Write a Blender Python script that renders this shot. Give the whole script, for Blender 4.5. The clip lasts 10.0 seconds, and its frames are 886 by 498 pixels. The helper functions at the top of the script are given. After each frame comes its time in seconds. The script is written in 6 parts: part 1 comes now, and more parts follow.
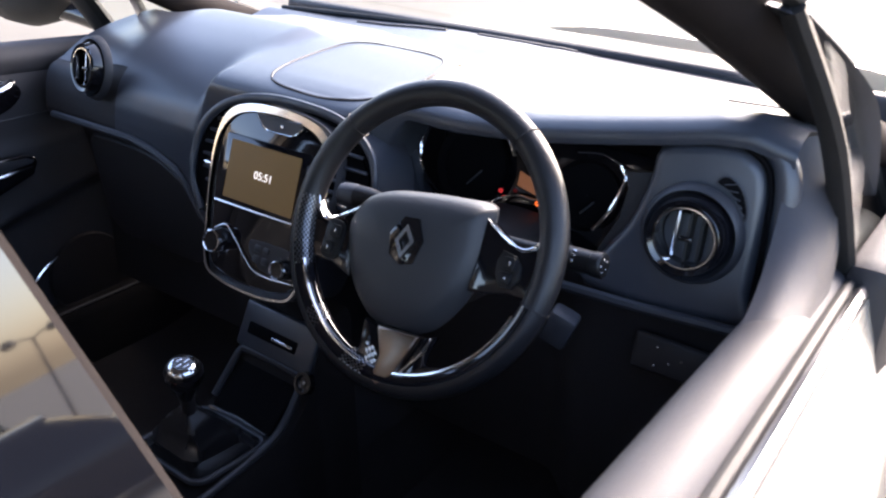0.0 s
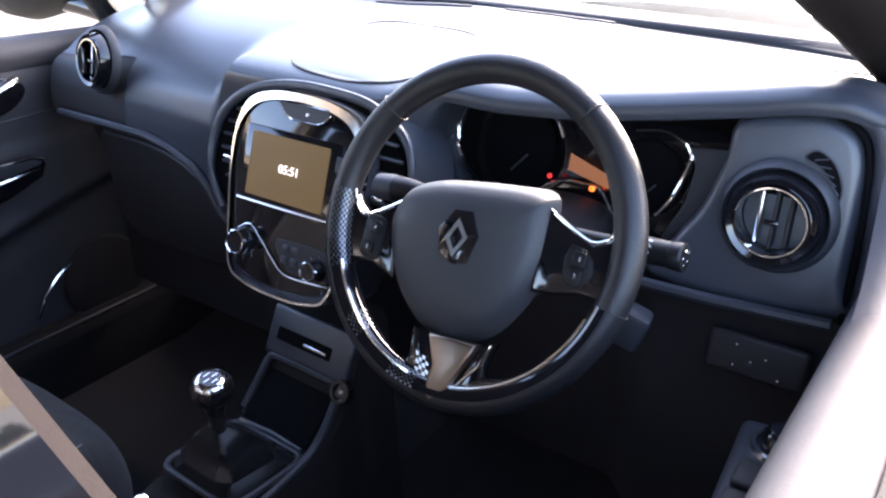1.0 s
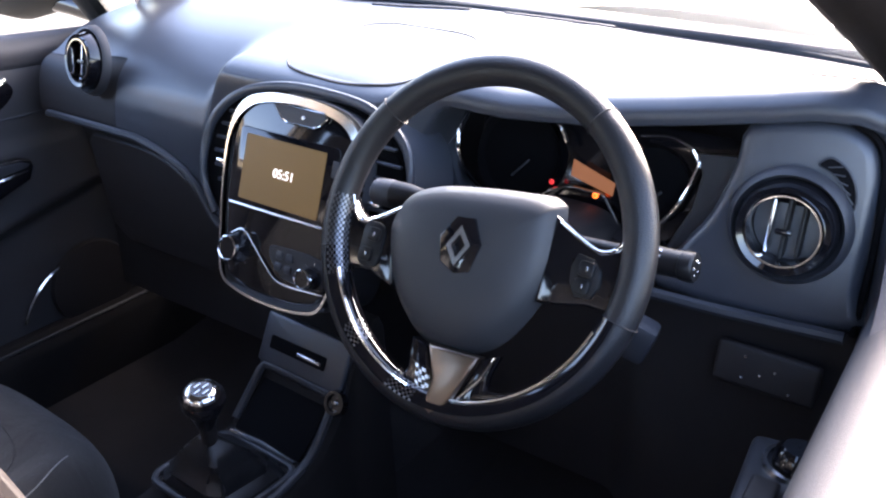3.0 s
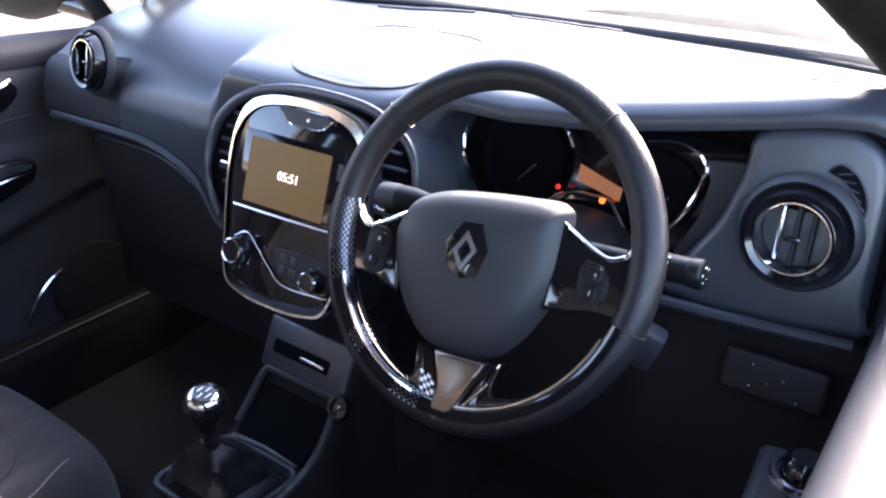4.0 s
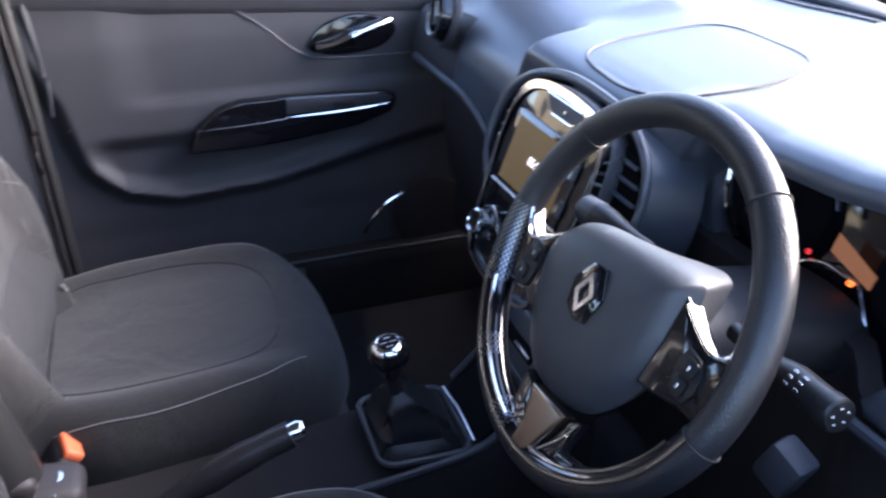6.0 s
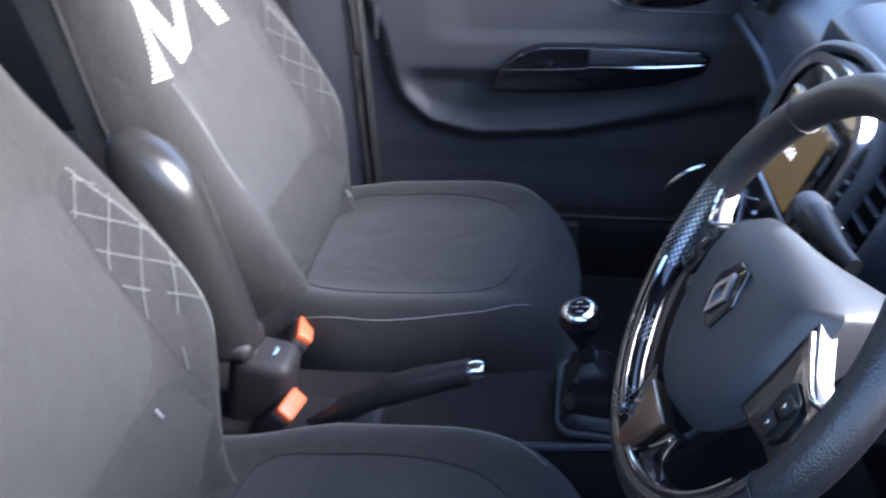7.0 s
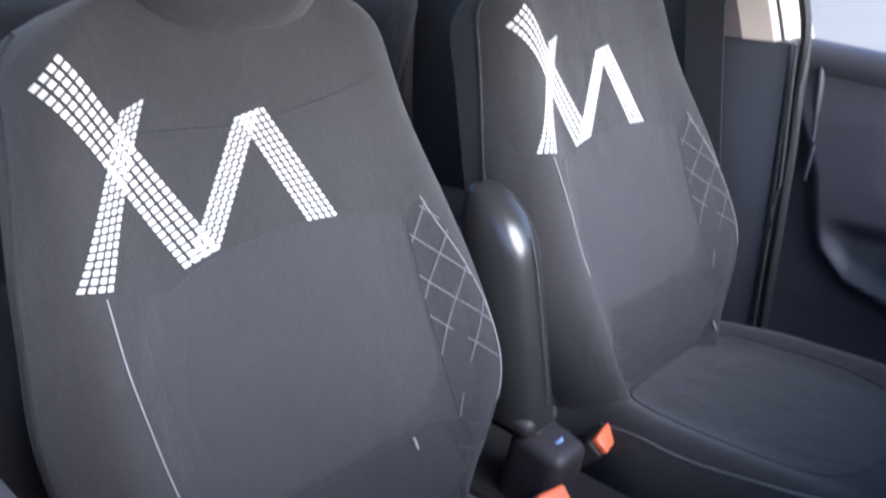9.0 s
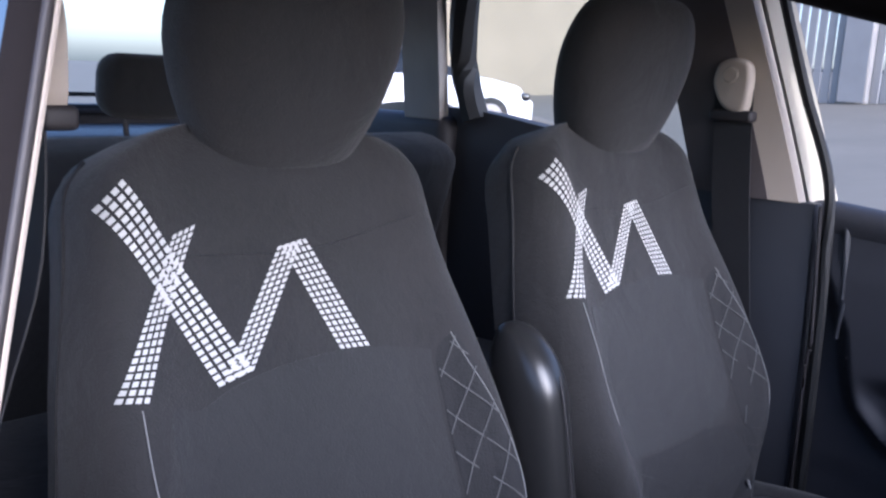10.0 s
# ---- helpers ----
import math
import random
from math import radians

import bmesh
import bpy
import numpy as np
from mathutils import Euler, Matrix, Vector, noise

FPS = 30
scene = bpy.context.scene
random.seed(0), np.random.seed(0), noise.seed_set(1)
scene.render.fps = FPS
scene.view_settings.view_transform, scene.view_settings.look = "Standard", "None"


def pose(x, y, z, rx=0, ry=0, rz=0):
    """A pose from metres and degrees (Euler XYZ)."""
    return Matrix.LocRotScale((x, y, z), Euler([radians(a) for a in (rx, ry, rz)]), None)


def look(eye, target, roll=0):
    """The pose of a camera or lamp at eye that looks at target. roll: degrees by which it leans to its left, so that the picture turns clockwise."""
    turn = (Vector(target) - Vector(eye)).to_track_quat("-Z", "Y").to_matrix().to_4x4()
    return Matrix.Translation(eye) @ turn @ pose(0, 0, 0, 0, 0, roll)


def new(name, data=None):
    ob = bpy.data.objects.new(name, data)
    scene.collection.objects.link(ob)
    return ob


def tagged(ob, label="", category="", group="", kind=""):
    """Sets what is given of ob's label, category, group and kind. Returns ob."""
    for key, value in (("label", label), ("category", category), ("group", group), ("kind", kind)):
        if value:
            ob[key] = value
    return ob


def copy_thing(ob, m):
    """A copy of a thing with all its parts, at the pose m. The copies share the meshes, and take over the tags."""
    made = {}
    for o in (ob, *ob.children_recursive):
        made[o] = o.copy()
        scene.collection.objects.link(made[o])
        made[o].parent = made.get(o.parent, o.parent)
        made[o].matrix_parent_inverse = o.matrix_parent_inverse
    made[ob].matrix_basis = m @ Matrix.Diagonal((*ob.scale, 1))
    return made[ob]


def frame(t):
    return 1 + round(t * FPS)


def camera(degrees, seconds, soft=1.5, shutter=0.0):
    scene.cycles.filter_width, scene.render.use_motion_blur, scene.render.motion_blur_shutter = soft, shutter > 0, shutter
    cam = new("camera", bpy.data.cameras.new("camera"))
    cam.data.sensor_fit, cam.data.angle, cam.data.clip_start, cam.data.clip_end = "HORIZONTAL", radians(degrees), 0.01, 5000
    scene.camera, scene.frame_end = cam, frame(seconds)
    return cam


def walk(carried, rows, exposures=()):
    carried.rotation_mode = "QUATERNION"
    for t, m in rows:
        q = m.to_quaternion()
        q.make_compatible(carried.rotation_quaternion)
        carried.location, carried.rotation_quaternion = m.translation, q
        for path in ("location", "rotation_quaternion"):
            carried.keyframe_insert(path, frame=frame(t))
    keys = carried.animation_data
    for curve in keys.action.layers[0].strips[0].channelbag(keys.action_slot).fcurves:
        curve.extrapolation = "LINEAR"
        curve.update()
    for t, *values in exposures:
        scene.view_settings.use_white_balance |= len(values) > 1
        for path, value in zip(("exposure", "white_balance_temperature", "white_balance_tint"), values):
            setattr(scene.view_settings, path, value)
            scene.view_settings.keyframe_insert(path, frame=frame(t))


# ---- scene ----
cam = camera(55.4, 10.0, soft=2.2, shutter=0.5)
PATH = [
    (0, (0.845, -0.636, 1.424), (0.050, 0.431, 0.777), 1.0),
    (0.5, (0.784, -0.594, 1.400), (-0.017, 0.460, 0.743), -0.6),
    (1, (0.757, -0.585, 1.389), (-0.050, 0.459, 0.721), -1.5),
    (1.5, (0.748, -0.579, 1.385), (-0.056, 0.466, 0.715), -1.4),
    (2, (0.740, -0.570, 1.379), (-0.058, 0.481, 0.713), -1.4),
    (2.5, (0.736, -0.569, 1.379), (-0.059, 0.486, 0.716), -1.1),
    (4, (0.727, -0.565, 1.378), (-0.075, 0.489, 0.722), -0.6),
    (4.5, (0.723, -0.554, 1.378), (-0.079, 0.499, 0.722), -0.4),
    (5, (0.760, -0.504, 1.391), (-0.144, 0.439, 0.698), 0.6),
    (5.2, (0.794, -0.469, 1.394), (-0.210, 0.369, 0.704), 0.9),
    (6.3, (0.848, -0.282, 1.414), (-0.396, -0.011, 0.663), 0.1),
    (6.5, (0.845, -0.253, 1.413), (-0.408, -0.102, 0.643), -0.0),
    (7, (0.845, -0.138, 1.389), (-0.396, -0.345, 0.612), -2.2),
    (7.5, (0.807, -0.084, 1.359), (-0.380, -0.493, 0.577), -1.1),
    (8, (0.779, -0.066, 1.350), (-0.310, -0.683, 0.565), -0.7),
    (8.5, (0.772, -0.033, 1.339), (-0.250, -0.836, 0.636), -0.4),
    (9, (0.778, -0.009, 1.329), (-0.226, -0.935, 0.763), 1.5),
    (9.5, (0.790, -0.004, 1.313), (-0.245, -0.983, 0.918), 2.7),
    (10, (0.802, 0.018, 1.305), (-0.216, -1.014, 1.012), 2.7),
]
walk(cam, [(t, look(eye, target, roll)) for t, eye, target, roll in PATH], [(0, 2.68, 6500, 21), (1, 3.57, 6500, 22), (4.5, 3.56, 6500, 22), (5.2, 3.33, 6300, 22), (6.5, 3.28, 5700, 18), (7.5, 3.48, 5500, 15), (8.5, 3.1, 5400, 16), (9.2, 2.2, 5200, 18), (10, 1.5, 5100, 22)])

# ---- light ----
world = bpy.data.worlds.new("sky")
scene.world = world
world.use_nodes = True
wn, wl = world.node_tree.nodes, world.node_tree.links
sky = wn.new("ShaderNodeTexSky")
sky.sky_type, sky.sun_disc = "NISHITA", False
sky.sun_elevation, sky.sun_rotation = radians(25), radians(6)
sky.air_density, sky.dust_density = 1.0, 2.5
wl.new(sky.outputs[0], wn["Background"].inputs[0])
wn["Background"].inputs[1].default_value = 0.15
sun = new("sun", bpy.data.lights.new("sun", "SUN"))
sun.data.energy, sun.data.angle, sun.data.color = 2.3, radians(50), (1.0, 0.95, 0.88)
sun.matrix_world = look((0.84, 8.0, 3.75), (0, 0, 0))

# ---- materials ----


def mat(name, color, rough=0.5, metal=0.0, vary=0.12, scale=14.0, grain=0.0, grain_scale=900.0, coat=0.0, spec=0.5,
        sheen=0.0, wear=0.06, fold=0.0):
    """A surface with two scales of colour and roughness variation and a fine relief."""
    m = bpy.data.materials.new(name)
    m.use_nodes = True
    n, l = m.node_tree.nodes, m.node_tree.links
    b = n["Principled BSDF"]
    tc = n.new("ShaderNodeTexCoord")
    big, fine = n.new("ShaderNodeTexNoise"), n.new("ShaderNodeTexNoise")
    big.inputs["Scale"].default_value, big.inputs["Detail"].default_value = scale, 5
    fine.inputs["Scale"].default_value, fine.inputs["Detail"].default_value = scale * 13, 3
    for tex in (big, fine):
        l.new(tc.outputs["Object"], tex.inputs["Vector"])
    mix = n.new("ShaderNodeMix")
    mix.data_type = "RGBA"
    mix.inputs["A"].default_value = (*[c * (1 - vary) for c in color], 1)
    mix.inputs["B"].default_value = (*[min(1, c * (1 + vary)) for c in color], 1)
    l.new(big.outputs["Fac"], mix.inputs["Factor"])
    l.new(mix.outputs["Result"], b.inputs["Base Color"])
    r = n.new("ShaderNodeMapRange")
    r.inputs["To Min"].default_value, r.inputs["To Max"].default_value = max(0.02, rough - wear), min(1, rough + wear)
    l.new(fine.outputs["Fac"], r.inputs["Value"])
    l.new(r.outputs["Result"], b.inputs["Roughness"])
    b.inputs["Metallic"].default_value = metal
    b.inputs["Coat Weight"].default_value = coat
    b.inputs["Coat Roughness"].default_value = 0.05
    b.inputs["Specular IOR Level"].default_value = spec
    b.inputs["Sheen Weight"].default_value = sheen
    if fold:
        lay, soft_bump = n.new("ShaderNodeTexNoise"), n.new("ShaderNodeBump")
        lay.inputs["Scale"].default_value, lay.inputs["Detail"].default_value, lay.inputs["Distortion"].default_value = 9.0, 4, 0.8
        soft_bump.inputs["Strength"].default_value, soft_bump.inputs["Distance"].default_value = fold, 0.02
        l.new(tc.outputs["Object"], lay.inputs["Vector"])
        l.new(lay.outputs["Fac"], soft_bump.inputs["Height"])
        l.new(soft_bump.outputs["Normal"], b.inputs["Normal"])
    if grain:
        g = n.new("ShaderNodeTexNoise")
        g.inputs["Scale"].default_value, g.inputs["Detail"].default_value = grain_scale, 2
        l.new(tc.outputs["Object"], g.inputs["Vector"])
        bump = n.new("ShaderNodeBump")
        bump.inputs["Strength"].default_value, bump.inputs["Distance"].default_value = grain, 0.001
        l.new(g.outputs["Fac"], bump.inputs["Height"])
        if fold:
            l.new(soft_bump.outputs["Normal"], bump.inputs["Normal"])
        l.new(bump.outputs["Normal"], b.inputs["Normal"])
    return m


def glow(name, color, strength):
    m = bpy.data.materials.new(name)
    m.use_nodes = True
    b = m.node_tree.nodes["Principled BSDF"]
    b.inputs["Base Color"].default_value = (*color, 1)
    b.inputs["Emission Color"].default_value = (*color, 1)
    b.inputs["Emission Strength"].default_value = strength
    return m


def pane(name, tint=(1, 1, 1), rough=0.0):
    m = bpy.data.materials.new(name)
    m.use_nodes = True
    n, l = m.node_tree.nodes, m.node_tree.links
    n.remove(n["Principled BSDF"])
    clear, gloss, mix = n.new("ShaderNodeBsdfTransparent"), n.new("ShaderNodeBsdfGlossy"), n.new("ShaderNodeMixShader")
    edge, power, ramp = n.new("ShaderNodeLayerWeight"), n.new("ShaderNodeMath"), n.new("ShaderNodeMapRange")
    clear.inputs[0].default_value = (*tint, 1)
    gloss.inputs["Roughness"].default_value = rough
    edge.inputs[0].default_value = 0.5
    power.operation = "POWER"
    power.inputs[1].default_value = 5.0
    ramp.inputs["To Min"].default_value, ramp.inputs["To Max"].default_value = 0.03, 0.6
    l.new(edge.outputs["Facing"], power.inputs[0])
    l.new(power.outputs[0], ramp.inputs["Value"])
    l.new(ramp.outputs["Result"], mix.inputs[0])
    l.new(clear.outputs[0], mix.inputs[1])
    l.new(gloss.outputs[0], mix.inputs[2])
    l.new(mix.outputs[0], n["Material Output"].inputs[0])
    return m


PAD = mat("dash soft plastic", (0.038, 0.044, 0.057), 0.32, spec=0.80, wear=0.012, vary=0.06, grain=0.2, grain_scale=1400)
PANEL = mat("dark hard plastic", (0.036, 0.038, 0.045), 0.45, grain=0.3, grain_scale=1300)
LOWER = mat("black lower plastic", (0.021, 0.018, 0.019), 0.58, grain=0.3, grain_scale=1100)
GLOSS = mat("piano black", (0.006, 0.006, 0.008), 0.08, coat=0.6, wear=0.03)
CHROME = mat("chrome", (0.82, 0.83, 0.85), 0.10, metal=1.0, vary=0.03, wear=0.04)
SATIN = mat("satin silver", (0.58, 0.58, 0.60), 0.24, metal=1.0, vary=0.03, wear=0.015)
# Silver metal; the brown it reflects from the cabin is put into its colour.
SPOKE_REFLECT = mat("brushed silver spoke, brown reflection in colour", (0.30, 0.24, 0.195), 0.28, metal=1.0, vary=0.03, wear=0.01)
LEATHER = mat("black wheel leather", (0.016, 0.016, 0.018), 0.32, wear=0.02, grain=0.5, grain_scale=700)
HUBMAT = mat("grey hub plastic", (0.038, 0.039, 0.042), 0.42, wear=0.02, grain=0.3, grain_scale=1200)
CLOTH = mat("charcoal seat cloth", (0.0155, 0.0149, 0.0151), 0.9, grain=1.0, grain_scale=520, sheen=0.12, vary=0.25, scale=9, fold=0.35)
INSERT = mat("dark grey seat insert cloth", (0.0186, 0.0188, 0.0194), 0.9, grain=1.0, grain_scale=480, sheen=0.12, vary=0.2, scale=8, fold=0.30)
QUILT = mat("black quilted cloth", (0.0095, 0.0095, 0.0105), 0.85, grain=1.0, grain_scale=480, sheen=0.08, vary=0.2, fold=0.3)
THREAD = mat("pale stitching", (0.20, 0.20, 0.20), 0.8)
FAINT = mat("grey quilting thread", (0.10, 0.10, 0.10), 0.8)
WHITE = mat("white printed dots", (0.47, 0.465, 0.445), 0.7)
DOORMAT = mat("door panel plastic", (0.043, 0.043, 0.049), 0.60, spec=0.40, wear=0.03, grain=0.35, grain_scale=1200)
CARPET = mat("black carpet", (0.018, 0.0155, 0.0165), 0.95, grain=1.0, grain_scale=500, vary=0.3)
FRAMEMAT = mat("warm grey door frame", (0.034, 0.029, 0.028), 0.5, grain=0.1)
UMBER = mat("dark brown door frame", (0.016, 0.0135, 0.0135), 0.85, grain=0.2, spec=0.08)
BEIGE = mat("beige pillar trim", (0.40, 0.345, 0.285), 0.6, grain=0.2, vary=0.06)
TAUPE = mat("brown-grey pillar cloth", (0.085, 0.072, 0.072), 0.8, grain=0.4, grain_scale=700)
LINER = mat("grey headliner", (0.20, 0.18, 0.17), 0.9, grain=0.5, grain_scale=700)
SILLMAT = mat("matt black sill plastic", (0.020, 0.018, 0.018), 0.9, spec=0.15, grain=0.3, grain_scale=900)
RUBBER = mat("black rubber", (0.012, 0.012, 0.012), 0.65, grain=0.3)
PAINT = mat("ivory body paint", (0.46, 0.435, 0.37), 0.25, coat=0.8, vary=0.03, scale=3)
BLACKPAINT = mat("black roof paint", (0.012, 0.012, 0.014), 0.18, coat=0.7, vary=0.1)
ORANGE = mat("orange buckle plastic", (0.75, 0.16, 0.06), 0.45)
KEYMAT = mat("black key plastic", (0.008, 0.008, 0.009), 0.38, spec=0.35, grain=0.2, grain_scale=1200)
FILM = mat("gloss pillar film", (0.006, 0.006, 0.008), 0.035, wear=0.012)
FILM.node_tree.nodes["Principled BSDF"].inputs["IOR"].default_value = 2.2
# The shade of vents, slots and recesses is put into this near-black colour.
VOID = mat("shade in openings", (0.004, 0.004, 0.005), 0.9, spec=0.1)
BELT = mat("black belt webbing", (0.018, 0.018, 0.02), 0.75, grain=0.8, grain_scale=900)
GLASS = pane("clear glass", (0.94, 0.96, 0.95))
SCREEN = glow("warm display", (0.15, 0.088, 0.022), 0.042)
LIT = glow("lit digits", (1.0, 0.95, 0.85), 0.16)
AMBER = glow("amber warning light", (1.0, 0.16, 0.02), 0.3)
AMBER_DIM = glow("dim amber display", (0.35, 0.13, 0.05), 0.05)
RED = glow("red warning light", (1.0, 0.05, 0.05), 0.08)

# ---- building helpers ----


def part(name, bm, material, parent=None, label="", smooth=True):
    """Link a bmesh (or a mesh) as one object, under a thing or a part."""
    if isinstance(bm, bmesh.types.BMesh):
        me = bpy.data.meshes.new(name)
        bm.normal_update()
        bm.to_mesh(me)
        bm.free()
    else:
        me = bm
    if smooth:
        me.polygons.foreach_set("use_smooth", [True] * len(me.polygons))
        me.set_sharp_from_angle(angle=radians(38))
    if not me.materials:
        me.materials.append(material)
    ob = new(name, me)
    if parent:
        ob.parent = parent
    if label:
        ob["label"] = label
    return ob


def thing(name, label, category, group="", kind="", at=(0, 0, 0)):
    ob = new(name)
    ob.empty_display_size = 0.05
    ob.location = at
    return tagged(ob, label, category, group, kind)


def from_grid(rows, closed_u=False, closed_v=False, caps=False):
    """A bmesh from rows of points."""
    bm = bmesh.new()
    vs = [[bm.verts.new(p) for p in row] for row in rows]
    nr, nc = len(vs), len(vs[0])
    for i in range(nr if closed_v else nr - 1):
        for j in range(nc if closed_u else nc - 1):
            q = (vs[i][j], vs[i][(j + 1) % nc], vs[(i + 1) % nr][(j + 1) % nc], vs[(i + 1) % nr][j])
            bm.faces.new(q)
    if caps:
        bm.faces.new(vs[0][::-1])
        bm.faces.new(vs[-1])
    bmesh.ops.remove_doubles(bm, verts=bm.verts, dist=1e-6)
    bmesh.ops.recalc_face_normals(bm, faces=bm.faces)
    return bm


def thick(rows, offset):
    """A sheet of points given a second side at an offset vector, closed round its rim."""
    off = Vector(offset)
    front = [[Vector(p) for p in r] for r in rows]
    back = [[p + off for p in r] for r in front]
    bm = bmesh.new()
    f = [[bm.verts.new(p) for p in r] for r in front]
    k = [[bm.verts.new(p) for p in r] for r in back]
    nr, nc = len(f), len(f[0])
    for i in range(nr - 1):
        for j in range(nc - 1):
            bm.faces.new((f[i][j], f[i][j + 1], f[i + 1][j + 1], f[i + 1][j]))
            bm.faces.new((k[i][j], k[i + 1][j], k[i + 1][j + 1], k[i][j + 1]))
    rim = [(0, j) for j in range(nc)] + [(i, nc - 1) for i in range(1, nr)] + [(nr - 1, j) for j in range(nc - 2, -1, -1)] + \
          [(i, 0) for i in range(nr - 2, 0, -1)]
    for a, b in zip(rim, rim[1:] + rim[:1]):
        bm.faces.new((f[a[0]][a[1]], k[a[0]][a[1]], k[b[0]][b[1]], f[b[0]][b[1]]))
    bmesh.ops.recalc_face_normals(bm, faces=bm.faces)
    return bm


def spline(points, n=8, closed=False):
    """Points of a smooth curve through the given points."""
    P = [Vector(p) for p in points]
    m = len(P)
    out = []
    for i in range(m if closed else m - 1):
        if closed:
            a, b, c, d = P[i - 1], P[i], P[(i + 1) % m], P[(i + 2) % m]
        else:
            a, b, c, d = P[max(i - 1, 0)], P[i], P[i + 1], P[min(i + 2, m - 1)]
        for k in range(n):
            t = k / n
            out.append(0.5 * ((2 * b) + (c - a) * t + (2 * a - 5 * b + 4 * c - d) * t * t + (3 * b - a - 3 * c + d) * t ** 3))
    if not closed:
        out.append(P[-1])
    return out


def tube(points, r, closed=False, n=10, flat=1.0, up=(0, 0, 1)):
    """A round (or flattened) bar along points. r: one radius or one for each point."""
    P = [Vector(p) for p in points]
    m = len(P)
    rs = [float(k) for k in r] if isinstance(r, (list, tuple)) else [float(r)] * m
    if len(rs) != m:
        rs = [float(np.interp(i / max(1, m - 1), np.linspace(0, 1, len(rs)), rs)) for i in range(m)]
    rows = []
    for i, p in enumerate(P):
        a, b = (P[i - 1], P[(i + 1) % m]) if closed else (P[max(i - 1, 0)], P[min(i + 1, m - 1)])
        t = (b - a).normalized()
        s = t.cross(Vector(up))
        s = s.normalized() if s.length > 1e-4 else t.orthogonal().normalized()
        w = s.cross(t)
        rows.append([p + rs[i] * (math.cos(k * 2 * math.pi / n) * s + flat * math.sin(k * 2 * math.pi / n) * w) for k in range(n)])
    return from_grid(rows, closed_u=True, closed_v=closed, caps=not closed)


def prism(outline, depth, bevel=0.0, seg=2, frame_m=None):
    """A plate: a 2D outline raised along z from 0 to depth, its upper rim rounded; frame_m puts it in place."""
    bm = bmesh.new()
    low = [bm.verts.new((x, y, 0)) for x, y in outline]
    bm.faces.new(low)
    top = bmesh.ops.extrude_face_region(bm, geom=list(bm.faces))["geom"]
    tv = [g for g in top if isinstance(g, bmesh.types.BMVert)]
    bmesh.ops.translate(bm, verts=tv, vec=(0, 0, depth))
    if bevel:
        es = [e for e in bm.edges if all(abs(v.co.z - depth) < 1e-7 for v in e.verts)]
        bmesh.ops.bevel(bm, geom=es, offset=bevel, segments=seg, affect="EDGES", profile=0.5, clamp_overlap=True)
    bmesh.ops.recalc_face_normals(bm, faces=bm.faces)
    if frame_m is not None:
        bmesh.ops.transform(bm, matrix=frame_m, verts=bm.verts)
    return bm


def ring_plate(outer, inner, depth, frame_m=None):
    """A frame between two outlines of as many points, raised along z."""
    rows = [[(x, y, 0) for x, y in outer], [(x, y, depth) for x, y in outer], [(x, y, depth) for x, y in inner],
            [(x, y, 0) for x, y in inner]]
    bm = from_grid(rows, closed_u=True, closed_v=True)
    if frame_m is not None:
        bmesh.ops.transform(bm, matrix=frame_m, verts=bm.verts)
    return bm


def rbox(sx, sy, sz, bevel=0.005, seg=3, m=None):
    bm = bmesh.new()
    bmesh.ops.create_cube(bm, size=1)
    bmesh.ops.scale(bm, vec=(sx, sy, sz), verts=bm.verts)
    if bevel:
        bmesh.ops.bevel(bm, geom=list(bm.edges), offset=bevel, segments=seg, affect="EDGES", profile=0.5)
    if m is not None:
        bmesh.ops.transform(bm, matrix=m, verts=bm.verts)
    return bm


def lathe(profile, n=36, m=None, sx=1.0):
    """Turned about z: a profile of (radius, z)."""
    rows = [[(r * sx * math.cos(2 * math.pi * k / n), r * math.sin(2 * math.pi * k / n), z) for k in range(n)] for r, z in profile]
    bm = from_grid(rows, closed_u=True)
    if m is not None:
        bmesh.ops.transform(bm, matrix=m, verts=bm.verts)
    return bm


def join(*bms):
    out = bmesh.new()
    for b in bms:
        me = bpy.data.meshes.new("tmp")
        b.to_mesh(me)
        b.free()
        out.from_mesh(me)
        bpy.data.meshes.remove(me)
    return out


def rounded(w, h, r, n=6, cx=0.0, cy=0.0):
    """The outline of a rounded rectangle, counter-clockwise."""
    out = []
    for sx, sy, a0 in ((1, 1, 0), (-1, 1, 90), (-1, -1, 180), (1, -1, 270)):
        for k in range(n + 1):
            a = radians(a0 + 90 * k / n)
            out.append((cx + sx * (w / 2 - r) + r * math.cos(a), cy + sy * (h / 2 - r) + r * math.sin(a)))
    return out


def basis(origin, ex, ey):
    """A frame whose x and y point along ex and ey, z out of them."""
    x = Vector(ex).normalized()
    z = x.cross(Vector(ey)).normalized()
    y = z.cross(x)
    return Matrix(((x.x, y.x, z.x, origin[0]), (x.y, y.y, z.y, origin[1]), (x.z, y.z, z.z, origin[2]), (0, 0, 0, 1)))


def ease(a, b, x):
    t = min(1, max(0, (x - a) / (b - a)))
    return t * t * (3 - 2 * t)


def text_mesh(words, size, m):
    cu = bpy.data.curves.new("writing", "FONT")
    cu.body, cu.size, cu.align_x, cu.align_y, cu.extrude = words, size, "CENTER", "CENTER", 0.0004
    ob = bpy.data.objects.new("writing", cu)
    me = bpy.data.meshes.new_from_object(ob)
    me.transform(m)
    bpy.data.objects.remove(ob)
    return me


